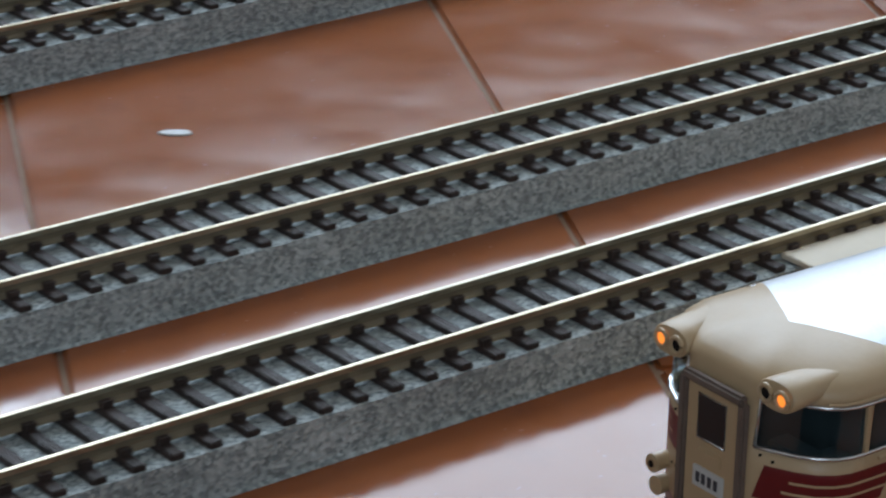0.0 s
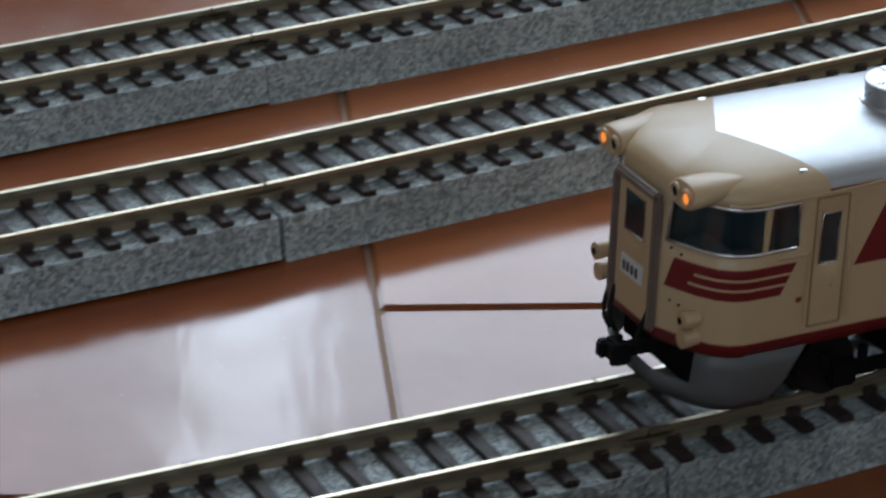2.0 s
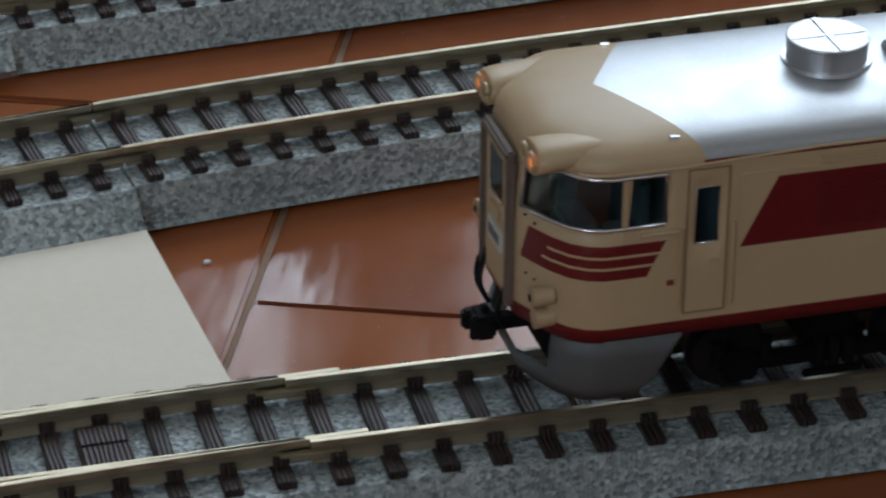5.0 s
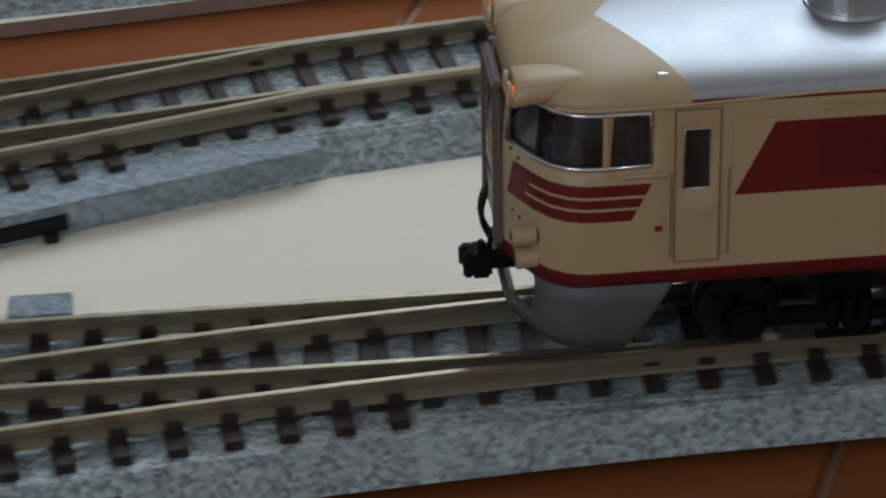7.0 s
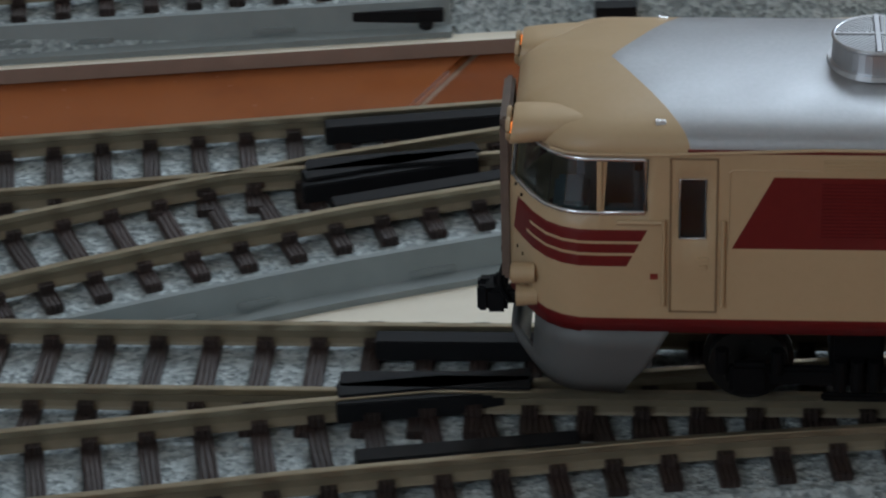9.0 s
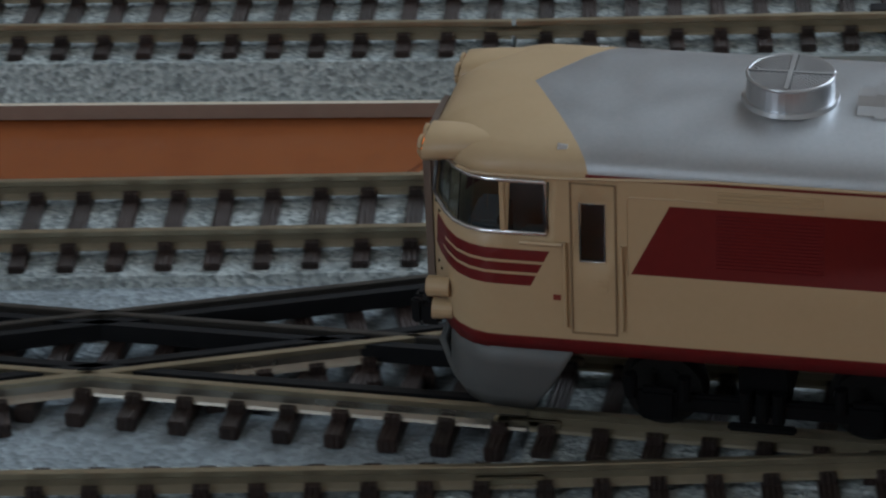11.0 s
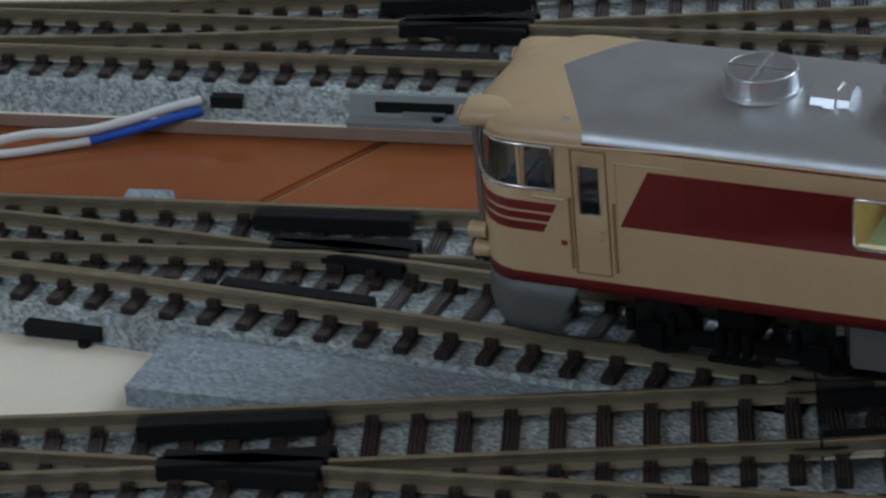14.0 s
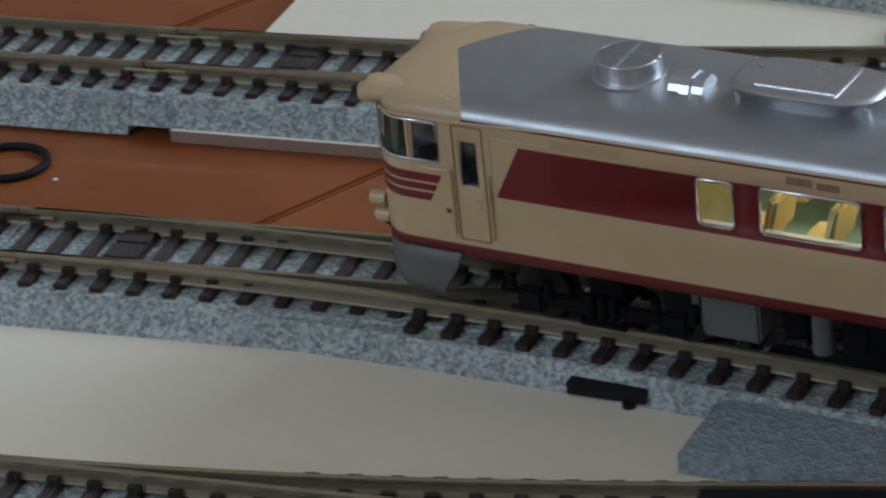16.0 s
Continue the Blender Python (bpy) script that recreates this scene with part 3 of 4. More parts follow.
def build_boards():
    tagged(prism("baseboard_panel", [(0.3245, 0.0995), (0.3326, -0.0145), (0.27, -0.0155), (0.16, yd(0.16) - 0.0165), (-0.45, yd(-0.45) - 0.0165), (-0.46, yc(-0.46) + 0.012), (-0.2, yc(-0.2) + 0.012)], 0.0006, ZB, (BOARD, BOARD_EDGE)), "thin cream fibreboard panel lying under the tracks", "board")
    tagged(prism("baseboard_panel", [(0.316, 0.28), (0.3155, 0.1428), (0.15, 0.1185), (-0.3052, 0.0488), (-0.322, 0.16)], 0.0003, ZB, (BOARD, BOARD_EDGE)), "thin cream fibreboard panel under the rear tracks", "board")


build_room()
build_floor()
build_boards()
build_tracks()

# ---------------------------------------------------------------- railcar
MM = 0.001
SIDE_WINDOWS = [(67.6, 74.4)] + [(79.0 + 22.0 * i, 97.0 + 22.0 * i) for i in range(7)] + [(236.0, 242.5)]
STATIONS = [(0.6, 0.0), (0.6, 3.4), (0.6, 6.8), (1.1, 7.7), (2.3, 10.4), (3.9, 13.4), (5.7, 15.8), (7.8, 17.3), (10.0, 18.0), (12.2, 18.1), (13.0, 18.1), (18.4, 18.1), (19.6, 18.1), (21.4, 18.1), (22.7, 18.1), (26.0, 18.1), (27.5, 18.1), (40.0, 18.1)]
for w0, w1 in SIDE_WINDOWS:
    STATIONS += [(w0, 18.1), (w1, 18.1)]
STATIONS += [(258.0, 18.1)]
LEVELS = [14.8, 16.9, 20.0, 24.5, 28.7, 32.3, 37.2, 39.9, 41.3]
ROOF = [(42.2, 0.35, 0.4), (43.1, 1.2, 1.6), (43.9, 3.0, 3.6), (44.55, 5.6, 6.2), (45.05, 9.0, 9.2), (45.45, 13.0, 12.2), (45.55, 17.0, 14.5)]


def outline_at(inset=0.0, back=0.0, rake=0.0):
    """Plan of the body in millimetres, from the far rear corner round the nose to the near one."""
    half = []
    for u, y in STATIONS:
        fade = max(0.0, min(1.0, (30.0 - u) / 22.0))
        half.append((u + (back + rake) * fade, y * (18.1 - inset) / 18.1))
    return [(u, y) for u, y in reversed(half)] + [(u, -y) for u, y in half[1:]]


def is_window(j, z0):
    """Whether the shell is open between two stations, counted from the nose, above a level."""
    u0 = STATIONS[j][0]
    u1 = STATIONS[j + 1][0]
    if z0 in (32.3, 37.2) and 1.0 < u0 and u1 <= 18.5 and not (u0 == 12.2):
        return True
    if z0 in (28.7, 32.3):
        if u0 == 22.7:
            return True
        return any(abs(u0 - a) < 0.01 for a, b in SIDE_WINDOWS)
    return False


def body_shell(car):
    bm = bmesh.new()
    rows = []
    for z in LEVELS:
        rake = 0.9 * max(0.0, (z - 30) / 11)
        rows.append([bm.verts.new((u * MM, y * MM, z * MM)) for u, y in outline_at(0, 0, rake)])
    for z, d, b in ROOF:
        rows.append([bm.verts.new((u * MM, y * MM, z * MM)) for u, y in outline_at(d, b, 0.9)])
    n, mid = len(rows[0]), len(STATIONS) - 1
    for i, (r, s) in enumerate(zip(rows, rows[1:])):
        for k in range(n - 1):
            j = mid - 1 - k if k < mid else k - mid
            if i < len(LEVELS) - 1 and is_window(j, LEVELS[i]):
                continue
            bm.faces.new((r[k], r[k + 1], s[k + 1], s[k]))
    bm.faces.new(rows[-1])
    for r, s in zip(rows, rows[1:]):
        bm.faces.new((r[-1], r[0], s[0], s[-1]))
    bmesh.ops.recalc_face_normals(bm, faces=bm.faces)
    ob = part("body", bm, PAINT, car, "cream body with red bands and a silver roof", smooth=True)
    md = ob.modifiers.new("thickness", "SOLIDIFY")
    md.thickness, md.offset = 0.0006, -1
    ob.data.set_sharp_from_angle(angle=radians(32))
    return ob


def strip_frame(car, pts, r, label):
    part("window_frame", add_tube(bmesh.new(), [Vector(p) * MM for p in pts], r * MM, 6), CHROME, car, label, smooth=True)


def pane(car, pts, glass=GLASS):
    """A thin curved pane through the pairs of points (lower, upper)."""
    bm = bmesh.new()
    lo = [bm.verts.new(Vector(a) * MM) for a, b in pts]
    hi = [bm.verts.new(Vector(b) * MM) for a, b in pts]
    for i in range(len(pts) - 1):
        bm.faces.new((lo[i], lo[i + 1], hi[i + 1], hi[i]))
    ob = part("window_pane", bm, glass, car, "clear window pane" if glass == GLASS else "dim blue-grey cab pane")
    md = ob.modifiers.new("thickness", "SOLIDIFY")
    md.thickness = 0.0003
    ob.visible_shadow = False


def build_car():
    car = tagged(new("model_railcar"), "cream and red model diesel railcar with silver roof, running", "model train")
    body_shell(car)
    for s in (-1, 1):
        # wrap-round cab windows
        idx = [i for i, (u, y) in enumerate(STATIONS) if 1.0 < u <= 12.2]
        lo = [(STATIONS[i][0] + 0.2 * max(0, (30 - STATIONS[i][0]) / 22), s * (STATIONS[i][1] - 0.35), 32.3) for i in idx]
        hi = [(STATIONS[i][0] + 0.85 * max(0, (30 - STATIONS[i][0]) / 22), s * (STATIONS[i][1] - 0.35), 39.9) for i in idx]
        pane(car, list(zip(lo, hi)), CAB_GLASS)
        pane(car, [((13.0, s * 17.75, 32.3), (13.0, s * 17.75, 39.9)), ((18.4, s * 17.75, 32.3), (18.4, s * 17.75, 39.9))], CAB_GLASS)
        out = lambda p, d: (p[0] - 0.25, p[1] + s * d, p[2])
        ring = [out(p, 0.45) for p in lo] + [(18.2, s * 18.15, 32.3), (18.4, s * 18.15, 32.7), (18.4, s * 18.15, 39.5), (18.2, s * 18.15, 39.9)] + [out(p, 0.45) for p in reversed(hi)] + [out(lo[0], 0.45)]
        strip_frame(car, ring, 0.32, "bright metal cab window surround")
        part("window_mullion", add_box(bmesh.new(), (12.25 * MM, s * 18.0 * MM - 0.0004, 32.3 * MM), (12.95 * MM, s * 18.0 * MM + 0.0003, 39.9 * MM), 0.0001), CREAM, car)
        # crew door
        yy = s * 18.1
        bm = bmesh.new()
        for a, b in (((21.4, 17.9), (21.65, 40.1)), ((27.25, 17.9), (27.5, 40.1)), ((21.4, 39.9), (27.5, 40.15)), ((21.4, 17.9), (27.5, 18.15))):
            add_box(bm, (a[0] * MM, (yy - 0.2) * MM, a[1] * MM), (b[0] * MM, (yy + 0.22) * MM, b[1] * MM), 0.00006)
        # brown colour paints the thin shade along the cream door edges
        part("door_frame", bm, DOOR_SHADE, car, "door edge strip with its thin shade painted brown")
        pane(car, [((22.7, s * 17.8, 28.7), (22.7, s * 17.8, 37.2)), ((26.0, s * 17.8, 28.7), (26.0, s * 17.8, 37.2))], CAB_GLASS)
        strip_frame(car, [(22.7, yy, 28.7), (26.0, yy, 28.7), (26.0, yy, 37.2), (22.7, yy, 37.2), (22.7, yy, 28.7)], 0.16, "thin metal door window surround")
        part("door_handle", add_box(bmesh.new(), (24.9 * MM, (yy - 0.3) * MM, 25.5 * MM), (26.4 * MM, (yy + 0.45) * MM, 26.0 * MM), 0.0001), CREAM, car)
        part("door_handle", add_box(bmesh.new(), (25.2 * MM, (yy - 0.3) * MM, 24.3 * MM), (26.2 * MM, (yy + 0.3) * MM, 24.9 * MM), 0.0001), CREAM, car)
        for u in (20.7, 28.2):
            part("handrail", add_tube(bmesh.new(), [Vector((u, s * 18.55, 19.0)) * MM, Vector((u, s * 18.55, 31.5)) * MM], 0.00022, 6), CREAM, car)
        part("drip_rail", add_tube(bmesh.new(), [Vector(p) * MM for p in ((6.4, s * 16.6, 40.65), (8.4, s * 17.75, 40.6), (11.0, s * 18.2, 40.6), (20.0, s * 18.25, 40.6), (40, s * 18.25, 41.45), (258, s * 18.25, 41.45))], 0.00022, 6), CREAM, car)
        part("handrail", add_tube(bmesh.new(), [Vector(p) * MM for p in ((14.8, s * 18.5, 31.1), (20.4, s * 18.5, 31.1))], 0.0003, 6), CREAM, car)
        part("maker_plate", add_box(bmesh.new(), (19.0 * MM, (yy - 0.1) * MM, 22.7 * MM), (20.0 * MM, (yy + 0.06) * MM, 23.5 * MM)), plain_red, car, "small red plate")
        # louvres and access panel
        for k in range(4):
            part("louvre", add_box(bmesh.new(), (40.5 * MM, (yy - 0.2) * MM, (38.35 + 0.5 * k) * MM), (54.0 * MM, (yy + 0.3) * MM, (38.6 + 0.5 * k) * MM), 0.00005), CREAM, car)
        bm = bmesh.new()
        for k in range(16):
            z = 28.9 + 0.5 * k
            add_box(bm, (40.4 * MM, yy * MM - 0.00016, z * MM), (54.2 * MM, yy * MM + 0.00016, (z + 0.24) * MM))
        part("intake_grille", bm, PAINT, car, "fine ribbed red intake grille")
        part("panel_edge", add_tube(bmesh.new(), [Vector(p) * MM for p in ((28.9, s * 18.1, 27), (28.9, s * 18.1, 38.2), (29.3, s * 18.1, 38.5), (40, s * 18.1, 38.5))], 0.00012, 5), CREAM, car)
        # passenger windows
        for a, b in SIDE_WINDOWS:
            pane(car, [((a, s * 17.7, 28.7), (a, s * 17.7, 37.2)), ((b, s * 17.7, 28.7), (b, s * 17.7, 37.2))])
            c = 0.7
            # white strip added to give the glow along the clear pane's lower edge
            part("lit_edge_strip", add_box(bmesh.new(), Vector((a + 0.3, s * 17.0 - 0.6, 28.3)) * MM, Vector((b - 0.3, s * 17.0 + 0.6, 28.95)) * MM, 0.00012), WHITE, car, "pale strip added as the glowing lower window edge, under the cabin lights")
            ring = [(a + c, yy, 28.7), (b - c, yy, 28.7), (b, yy, 28.7 + c), (b, yy, 37.2 - c), (b - c, yy, 37.2), (a + c, yy, 37.2), (a, yy, 37.2 - c), (a, yy, 28.7 + c), (a + c, yy, 28.7)]
            strip_frame(car, ring, 0.32, "bright metal window surround")
        for a, b, z0, z1 in ((84.0, 88.6, 38.7, 40.1), (89.4, 93.4, 38.5, 39.8)):
            part("marking", add_box(bmesh.new(), Vector((a, yy - 0.1, z0)) * MM, Vector((b, yy + 0.05, z1)) * MM, 0.00004), FADED, car, "small faded red-brown marking")
        # headlamp housings
        bm = bmesh.new()
        secs = [(1.3, 1.0), (1.6, 1.06), (3.5, 1.04), (6.5, 0.95), (10.0, 0.8), (14.0, 0.5)]
        rings = []
        for u, k in secs:
            cy, cz = 11.2 + (u - 1.3) * 0.12, 41.3 + (u - 1.3) * 0.12
            rings.append([bm.verts.new(Vector((u + 0.35 * math.sin(a), s * (cy + math.copysign(abs(math.cos(a)) ** 0.7, math.cos(a)) * 3.6 * k), cz + 1.95 * k * math.sin(a))) * MM) for a in [math.tau * i / 24 for i in range(24)]])
        for r, q in zip(rings, rings[1:]):
            for i in range(24):
                bm.faces.new((r[i], r[(i + 1) % 24], q[(i + 1) % 24], q[i]))
        bm.faces.new(rings[0])
        bm.faces.new(list(reversed(rings[-1])))
        bmesh.ops.recalc_face_normals(bm, faces=bm.faces)
        pod = part("headlamp_housing", bm, CREAM, car, "cream headlamp housing", smooth=True)
        pod.data.set_sharp_from_angle(angle=radians(40))
        turn = Matrix.Rotation(radians(90), 4, "Y")
        for y, mt, lb in ((9.5, BLACK, "dark unlit lamp lens"), (12.8, LAMP_ON, "glowing orange headlamp lens")):
            part("lamp_lens", add_cyl(bmesh.new(), Vector((1.25, s * y, 41.3)) * MM, 1.0 * MM, 0.85 * MM, 0.5 * MM, 20, turn), mt, car, lb, smooth=False)
            part("lamp_bezel", add_tube(bmesh.new(), [Vector((0.95, s * y + 1.2 * math.cos(a), 41.3 + 1.2 * math.sin(a))) * MM for a in [math.tau * i / 24 for i in range(25)]], 0.00036, 6), CREAM, car)
        # tail lamps, steps and bolts on the nose
        part("tail_lamp", add_cyl(add_cyl(bmesh.new(), Vector((2.6, s * 13.6, 20.9)) * MM, 1.45 * MM, 1.3 * MM, 3.0 * MM, 18, turn), Vector((1.2, s * 13.6, 20.9)) * MM, 1.1 * MM, 0.9 * MM, 0.6 * MM, 18, turn), CREAM, car, "cream round marker lamp", smooth=False)
        part("tail_lamp_lens", add_cyl(bmesh.new(), Vector((0.95, s * 13.6, 20.9)) * MM, 0.6 * MM, 0.5 * MM, 0.3 * MM, 12, turn), DARK, car)
        part("jumper_box", add_cyl(bmesh.new(), Vector((3.0, s * 13.2, 17.3)) * MM, 1.5 * MM, 1.25 * MM, 2.8 * MM, 16, turn), CREAM, car)
        for y, z in ((8.6, 31.2), (10.4, 30.6), (9.0, 22.3), (10.6, 22.0), (8.4, 40.4), (8.7, 39.6)):
            part("bolt", add_cyl(bmesh.new(), Vector((0.9 + (y - 7) * 0.45, s * y, z)) * MM, 0.22 * MM, 0.2 * MM, 0.5 * MM, 8, turn), DARK, car)
        part("roof_knob", add_cyl(bmesh.new(), Vector((20.2, s * 15.2, 43.4)) * MM, 0.75 * MM, 0.6 * MM, 1.3 * MM, 12, Matrix.Rotation(radians(-60 * s), 4, "X") @ turn), CHROME, car, "small metal whistle on the roof shoulder")
    # end gangway door
    bm = bmesh.new()
    for lo, hi in (((-0.6, -7.0, 16.0), (0.9, -5.4, 38.6)), ((-0.6, 5.4, 16.0), (0.9, 7.0, 38.6)), ((-0.6, -6.4, 38.0), (0.9, 6.4, 39.6))):
        add_box(bm, Vector(lo) * MM, Vector(hi) * MM, 0.0004)
    part("gangway_frame", bm, plain_brown, car, "weathered grey-brown end door surround")
    part("gangway_door", add_box(bmesh.new(), Vector((0.0, -5.4, 16.4)) * MM, Vector((0.55, 5.4, 38.0)) * MM, 0.0002), CREAM, car, "cream end door")
    part("door_window", add_box(bmesh.new(), Vector((-0.12, -2.9, 30.0)) * MM, Vector((0.3, 2.9, 36.8)) * MM, 0.0001), GLASSDARK, car, "dark end door window")
    strip_frame(car, [(-0.05, -2.9, 30), (-0.05, 2.9, 30), (-0.05, 2.9, 36.8), (-0.05, -2.9, 36.8), (-0.05, -2.9, 30)], 0.22, "metal door window surround")
    part("step_ledge", add_box(bmesh.new(), Vector((-0.5, -2.4, 26.8)) * MM, Vector((0.3, 2.4, 28.6)) * MM, 0.0002), CREAM, car)
    sign = part("train_sign", add_box(bmesh.new(), Vector((-0.35, -3.2, 22.4)) * MM, Vector((0.2, 3.2, 25.6)) * MM, 0.0001), SIGN, car, "small white sign plate with dark bars")
    bm = bmesh.new()
    for y in (-2.2, -0.9, 0.4, 1.6):
        add_box(bm, Vector((-0.42, y, 23.2)) * MM, Vector((-0.3, y + 0.8, 24.8)) * MM)
    part("lettering_bars", bm, INK, sign)
    # skirt
    bm = bmesh.new()
    base = [(u, y) for u, y in STATIONS if u <= 19.7]
    prof = [(15.0, 0.5, 0.4, 21.5), (12.0, 0.7, 0.5, 20.0), (9.0, 0.9, 0.7, 18.2), (7.4, 1.2, 1.2, 16.6), (5.2, 2.2, 2.4, 15.6)]
    rows = []
    for z, d, b, end in prof:
        pts = [(min(u * end / 19.6 + b, end), y * (18.1 - d) / 18.1) for u, y in base]
        full = [(u, y) for u, y in reversed(pts)] + [(u, -y) for u, y in pts[1:]]
        rows.append([bm.verts.new(Vector((u, y, z)) * MM) for u, y in full])
    for i, (r, q) in enumerate(zip(rows, rows[1:])):
        for k in range(len(r) - 1):
            ym = abs(r[k].co.y + r[k + 1].co.y) / 2 / MM
            if i < 2 and ym < 12.4:
                continue
            bm.faces.new((r[k], r[k + 1], q[k + 1], q[k]))
    sk = part("skirt", bm, GREY, car, "grey front skirt with a coupler opening", smooth=True)
    md = sk.modifiers.new("thickness", "SOLIDIFY")
    md.thickness = 0.0008
    # coupler and hoses
    bm = bmesh.new()
    add_box(bm, Vector((-2.5, -1.4, 9.8)) * MM, Vector((14, 1.4, 12.2)) * MM, 0.0003)
    add_box(bm, Vector((-5.8, -2.8, 8.8)) * MM, Vector((-2.2, 2.8, 13.2)) * MM, 0.0006)
    add_box(bm, Vector((-7.2, 0.9, 9.2)) * MM, Vector((-4.8, 3.2, 12.8)) * MM, 0.0005)
    add_box(bm, Vector((-7.0, -3.2, 9.4)) * MM, Vector((-5.2, -1.9, 13.9)) * MM, 0.0004)
    add_box(bm, Vector((-4.4, -0.8, 12.9)) * MM, Vector((-3.2, 0.8, 14.6)) * MM, 0.0003)
    for v in bm.verts:
        v.co = (v.co - Vector((0, 0, 11)) * MM) * 0.84 + Vector((1.6, 0, 9.9)) * MM
    part("coupler", bm, BLACK, car, "black knuckle coupler")
    for y0, y1 in ((5.2, 3.6), (-5.2, -3.9), (6.6, 6.0)):
        pts = [Vector((0.2 - 1.2 * math.sin(t * math.pi), y0 + (y1 - y0) * t, 19.0 - 8.0 * t ** 0.8)) * MM for t in [i / 8 for i in range(9)]]
        part("air_hose", add_tube(bmesh.new(), pts, 0.0004, 7), BLACK, car, "black rubber hose", smooth=True)
    # underframe
    # dark backing added so no bright floor shows through the skirt opening
    part("skirt_backing", add_box(bmesh.new(), Vector((5.5, -11.0, 6.6)) * MM, Vector((13.8, 11.0, 15.2)) * MM, 0.0005), DARK, car, "added black backing that darkens the skirt opening")
    part("underframe", add_box(bmesh.new(), Vector((14, -13.5, 13.6)) * MM, Vector((256, 13.5, 15.6)) * MM), DARK, car, "black underframe")
    for c in (46.0, 212.0):
        bg = part("bogie", bogie_mesh(), DARK, car, "black bogie with side frames and springs")
        bg.location = (c * MM, 0, 0)
        for ax in (-14.0, 14.0):
            wh = part("wheelset", wheel_mesh(), (BLACKWHEEL, CHROME), car, "dark metal wheelset")
            wh.location = ((c + ax) * MM, 0, 5.25 * MM)
            WHEELS.append((wh, c + ax))
    boxes = [(62.5, 64.5, 13.0, 5.6, GREY), (65.2, 76.0, 14.6, 5.0, GREY), (79.0, 84.0, 12.5, 6.5, DARK), (91.0, 112.0, 14.4, 5.2, DARK), (115.0, 130.0, 14.2, 5.4, GREY), (134.0, 160.0, 14.4, 5.2, DARK), (164.0, 178.0, 14.2, 5.6, GREY), (182.0, 194.0, 13.6, 6.0, DARK)]
    for a, b, w, z, mt in boxes:
        bm = add_box(bmesh.new(), Vector((a, -w, z)) * MM, Vector((b, w, 14.0)) * MM, 0.0005)
        unit = part("equipment_box", bm, mt, car, "grey equipment box under the floor" if mt == GREY else "black equipment box under the floor")
        if b - a > 8 and mt != GREY:
            for k in range(3):
                x = a + (b - a) * (k + 0.5) / 3
                for s in (-1, 1):
                    part("rib", add_box(bmesh.new(), Vector((x - 1.2, s * (w + 0.15) - 0.25, z + 1.6)) * MM, Vector((x + 1.2, s * (w + 0.15) + 0.25, 12.2)) * MM, 0.0001), mt, unit)
    part("air_tank", add_cyl(bmesh.new(), Vector((87.0, -13.0, 9.2)) * MM, 1.9 * MM, 1.9 * MM, 8 * MM, 18), GREY, car, "grey upright air tank", smooth=False)
    # cabin
    part("cabin_floor", add_box(bmesh.new(), Vector((20, -17, 16.6)) * MM, Vector((256, 17, 17.6)) * MM), TEAL, car, "blue-green cabin floor")
    for u in (20.4, 62.0, 246.0):
        part("bulkhead", add_box(bmesh.new(), Vector((u, -17.2, 17.6)) * MM, Vector((u + 0.6, 17.2, 42.5)) * MM), CAB if u < 60 else OLIVE, car, "dark cab bulkhead" if u < 60 else "olive cabin partition")
    part("cab_ceiling", add_box(bmesh.new(), Vector((5.5, -14.5, 40.6)) * MM, Vector((20.2, 14.5, 41.0)) * MM), CAB, car, "grey cab ceiling")
    # added panel, hides the bright floor beyond the far cab windows
    part("cab_view_block", add_box(bmesh.new(), Vector((9.0, 3.0, 17.6)) * MM, Vector((20.2, 3.5, 40.5)) * MM), CAB, car, "grey panel added to block the view through the cab")
    for s in (-1, 1):
        # added backing that keeps the crew door window dark
        part("crew_door_backing", add_box(bmesh.new(), Vector((21.2, s * 13.0 - 0.25, 17.6)) * MM, Vector((61.8, s * 13.0 + 0.25, 42.0)) * MM), CAB, car, "grey panel added to darken the crew door window")
    part("control_desk", add_box(bmesh.new(), Vector((6.5, -12.5, 17.6)) * MM, Vector((11, -4, 30.6)) * MM, 0.0006), CAB, car, "dark control desk")
    part("cab_seat", add_box(add_box(bmesh.new(), Vector((13, -13, 26)) * MM, Vector((17.5, -7, 28)) * MM, 0.0005), Vector((16.8, -13, 28)) * MM, Vector((18, -7, 36)) * MM, 0.0005), CAB, car)
    part("cabin_ceiling", add_box(bmesh.new(), Vector((62.6, -16.8, 41.2)) * MM, Vector((246, 16.8, 42.0)) * MM), PALE, car)
    part("cabin_light_strip", add_box(bmesh.new(), Vector((64, -2.2, 40.5)) * MM, Vector((244, 2.2, 41.1)) * MM), LED, car, "warm glowing cabin light strip")
    for i in range(16):
        u = 72.0 + 11.0 * i
        for s in (-1, 1):
            bm = add_box(bmesh.new(), Vector((u, s * 9.8 - 5.4, 22.5)) * MM, Vector((u + 5.5, s * 9.8 + 5.4, 25.5)) * MM, 0.0008)
            lean = Matrix.Translation(Vector((u + 5.0, 0, 25.0)) * MM) @ Matrix.Rotation(radians(14), 4, "Y")
            add_box(bm, Vector((0, s * 9.8 - 5.4, 0)) * MM, Vector((1.8, s * 9.8 + 5.4, 9.2)) * MM, 0.0007, 0, lean)
            part("passenger_seat", bm, SEAT, car, "ochre passenger seat lit from above")
    build_roof(car)
    return car


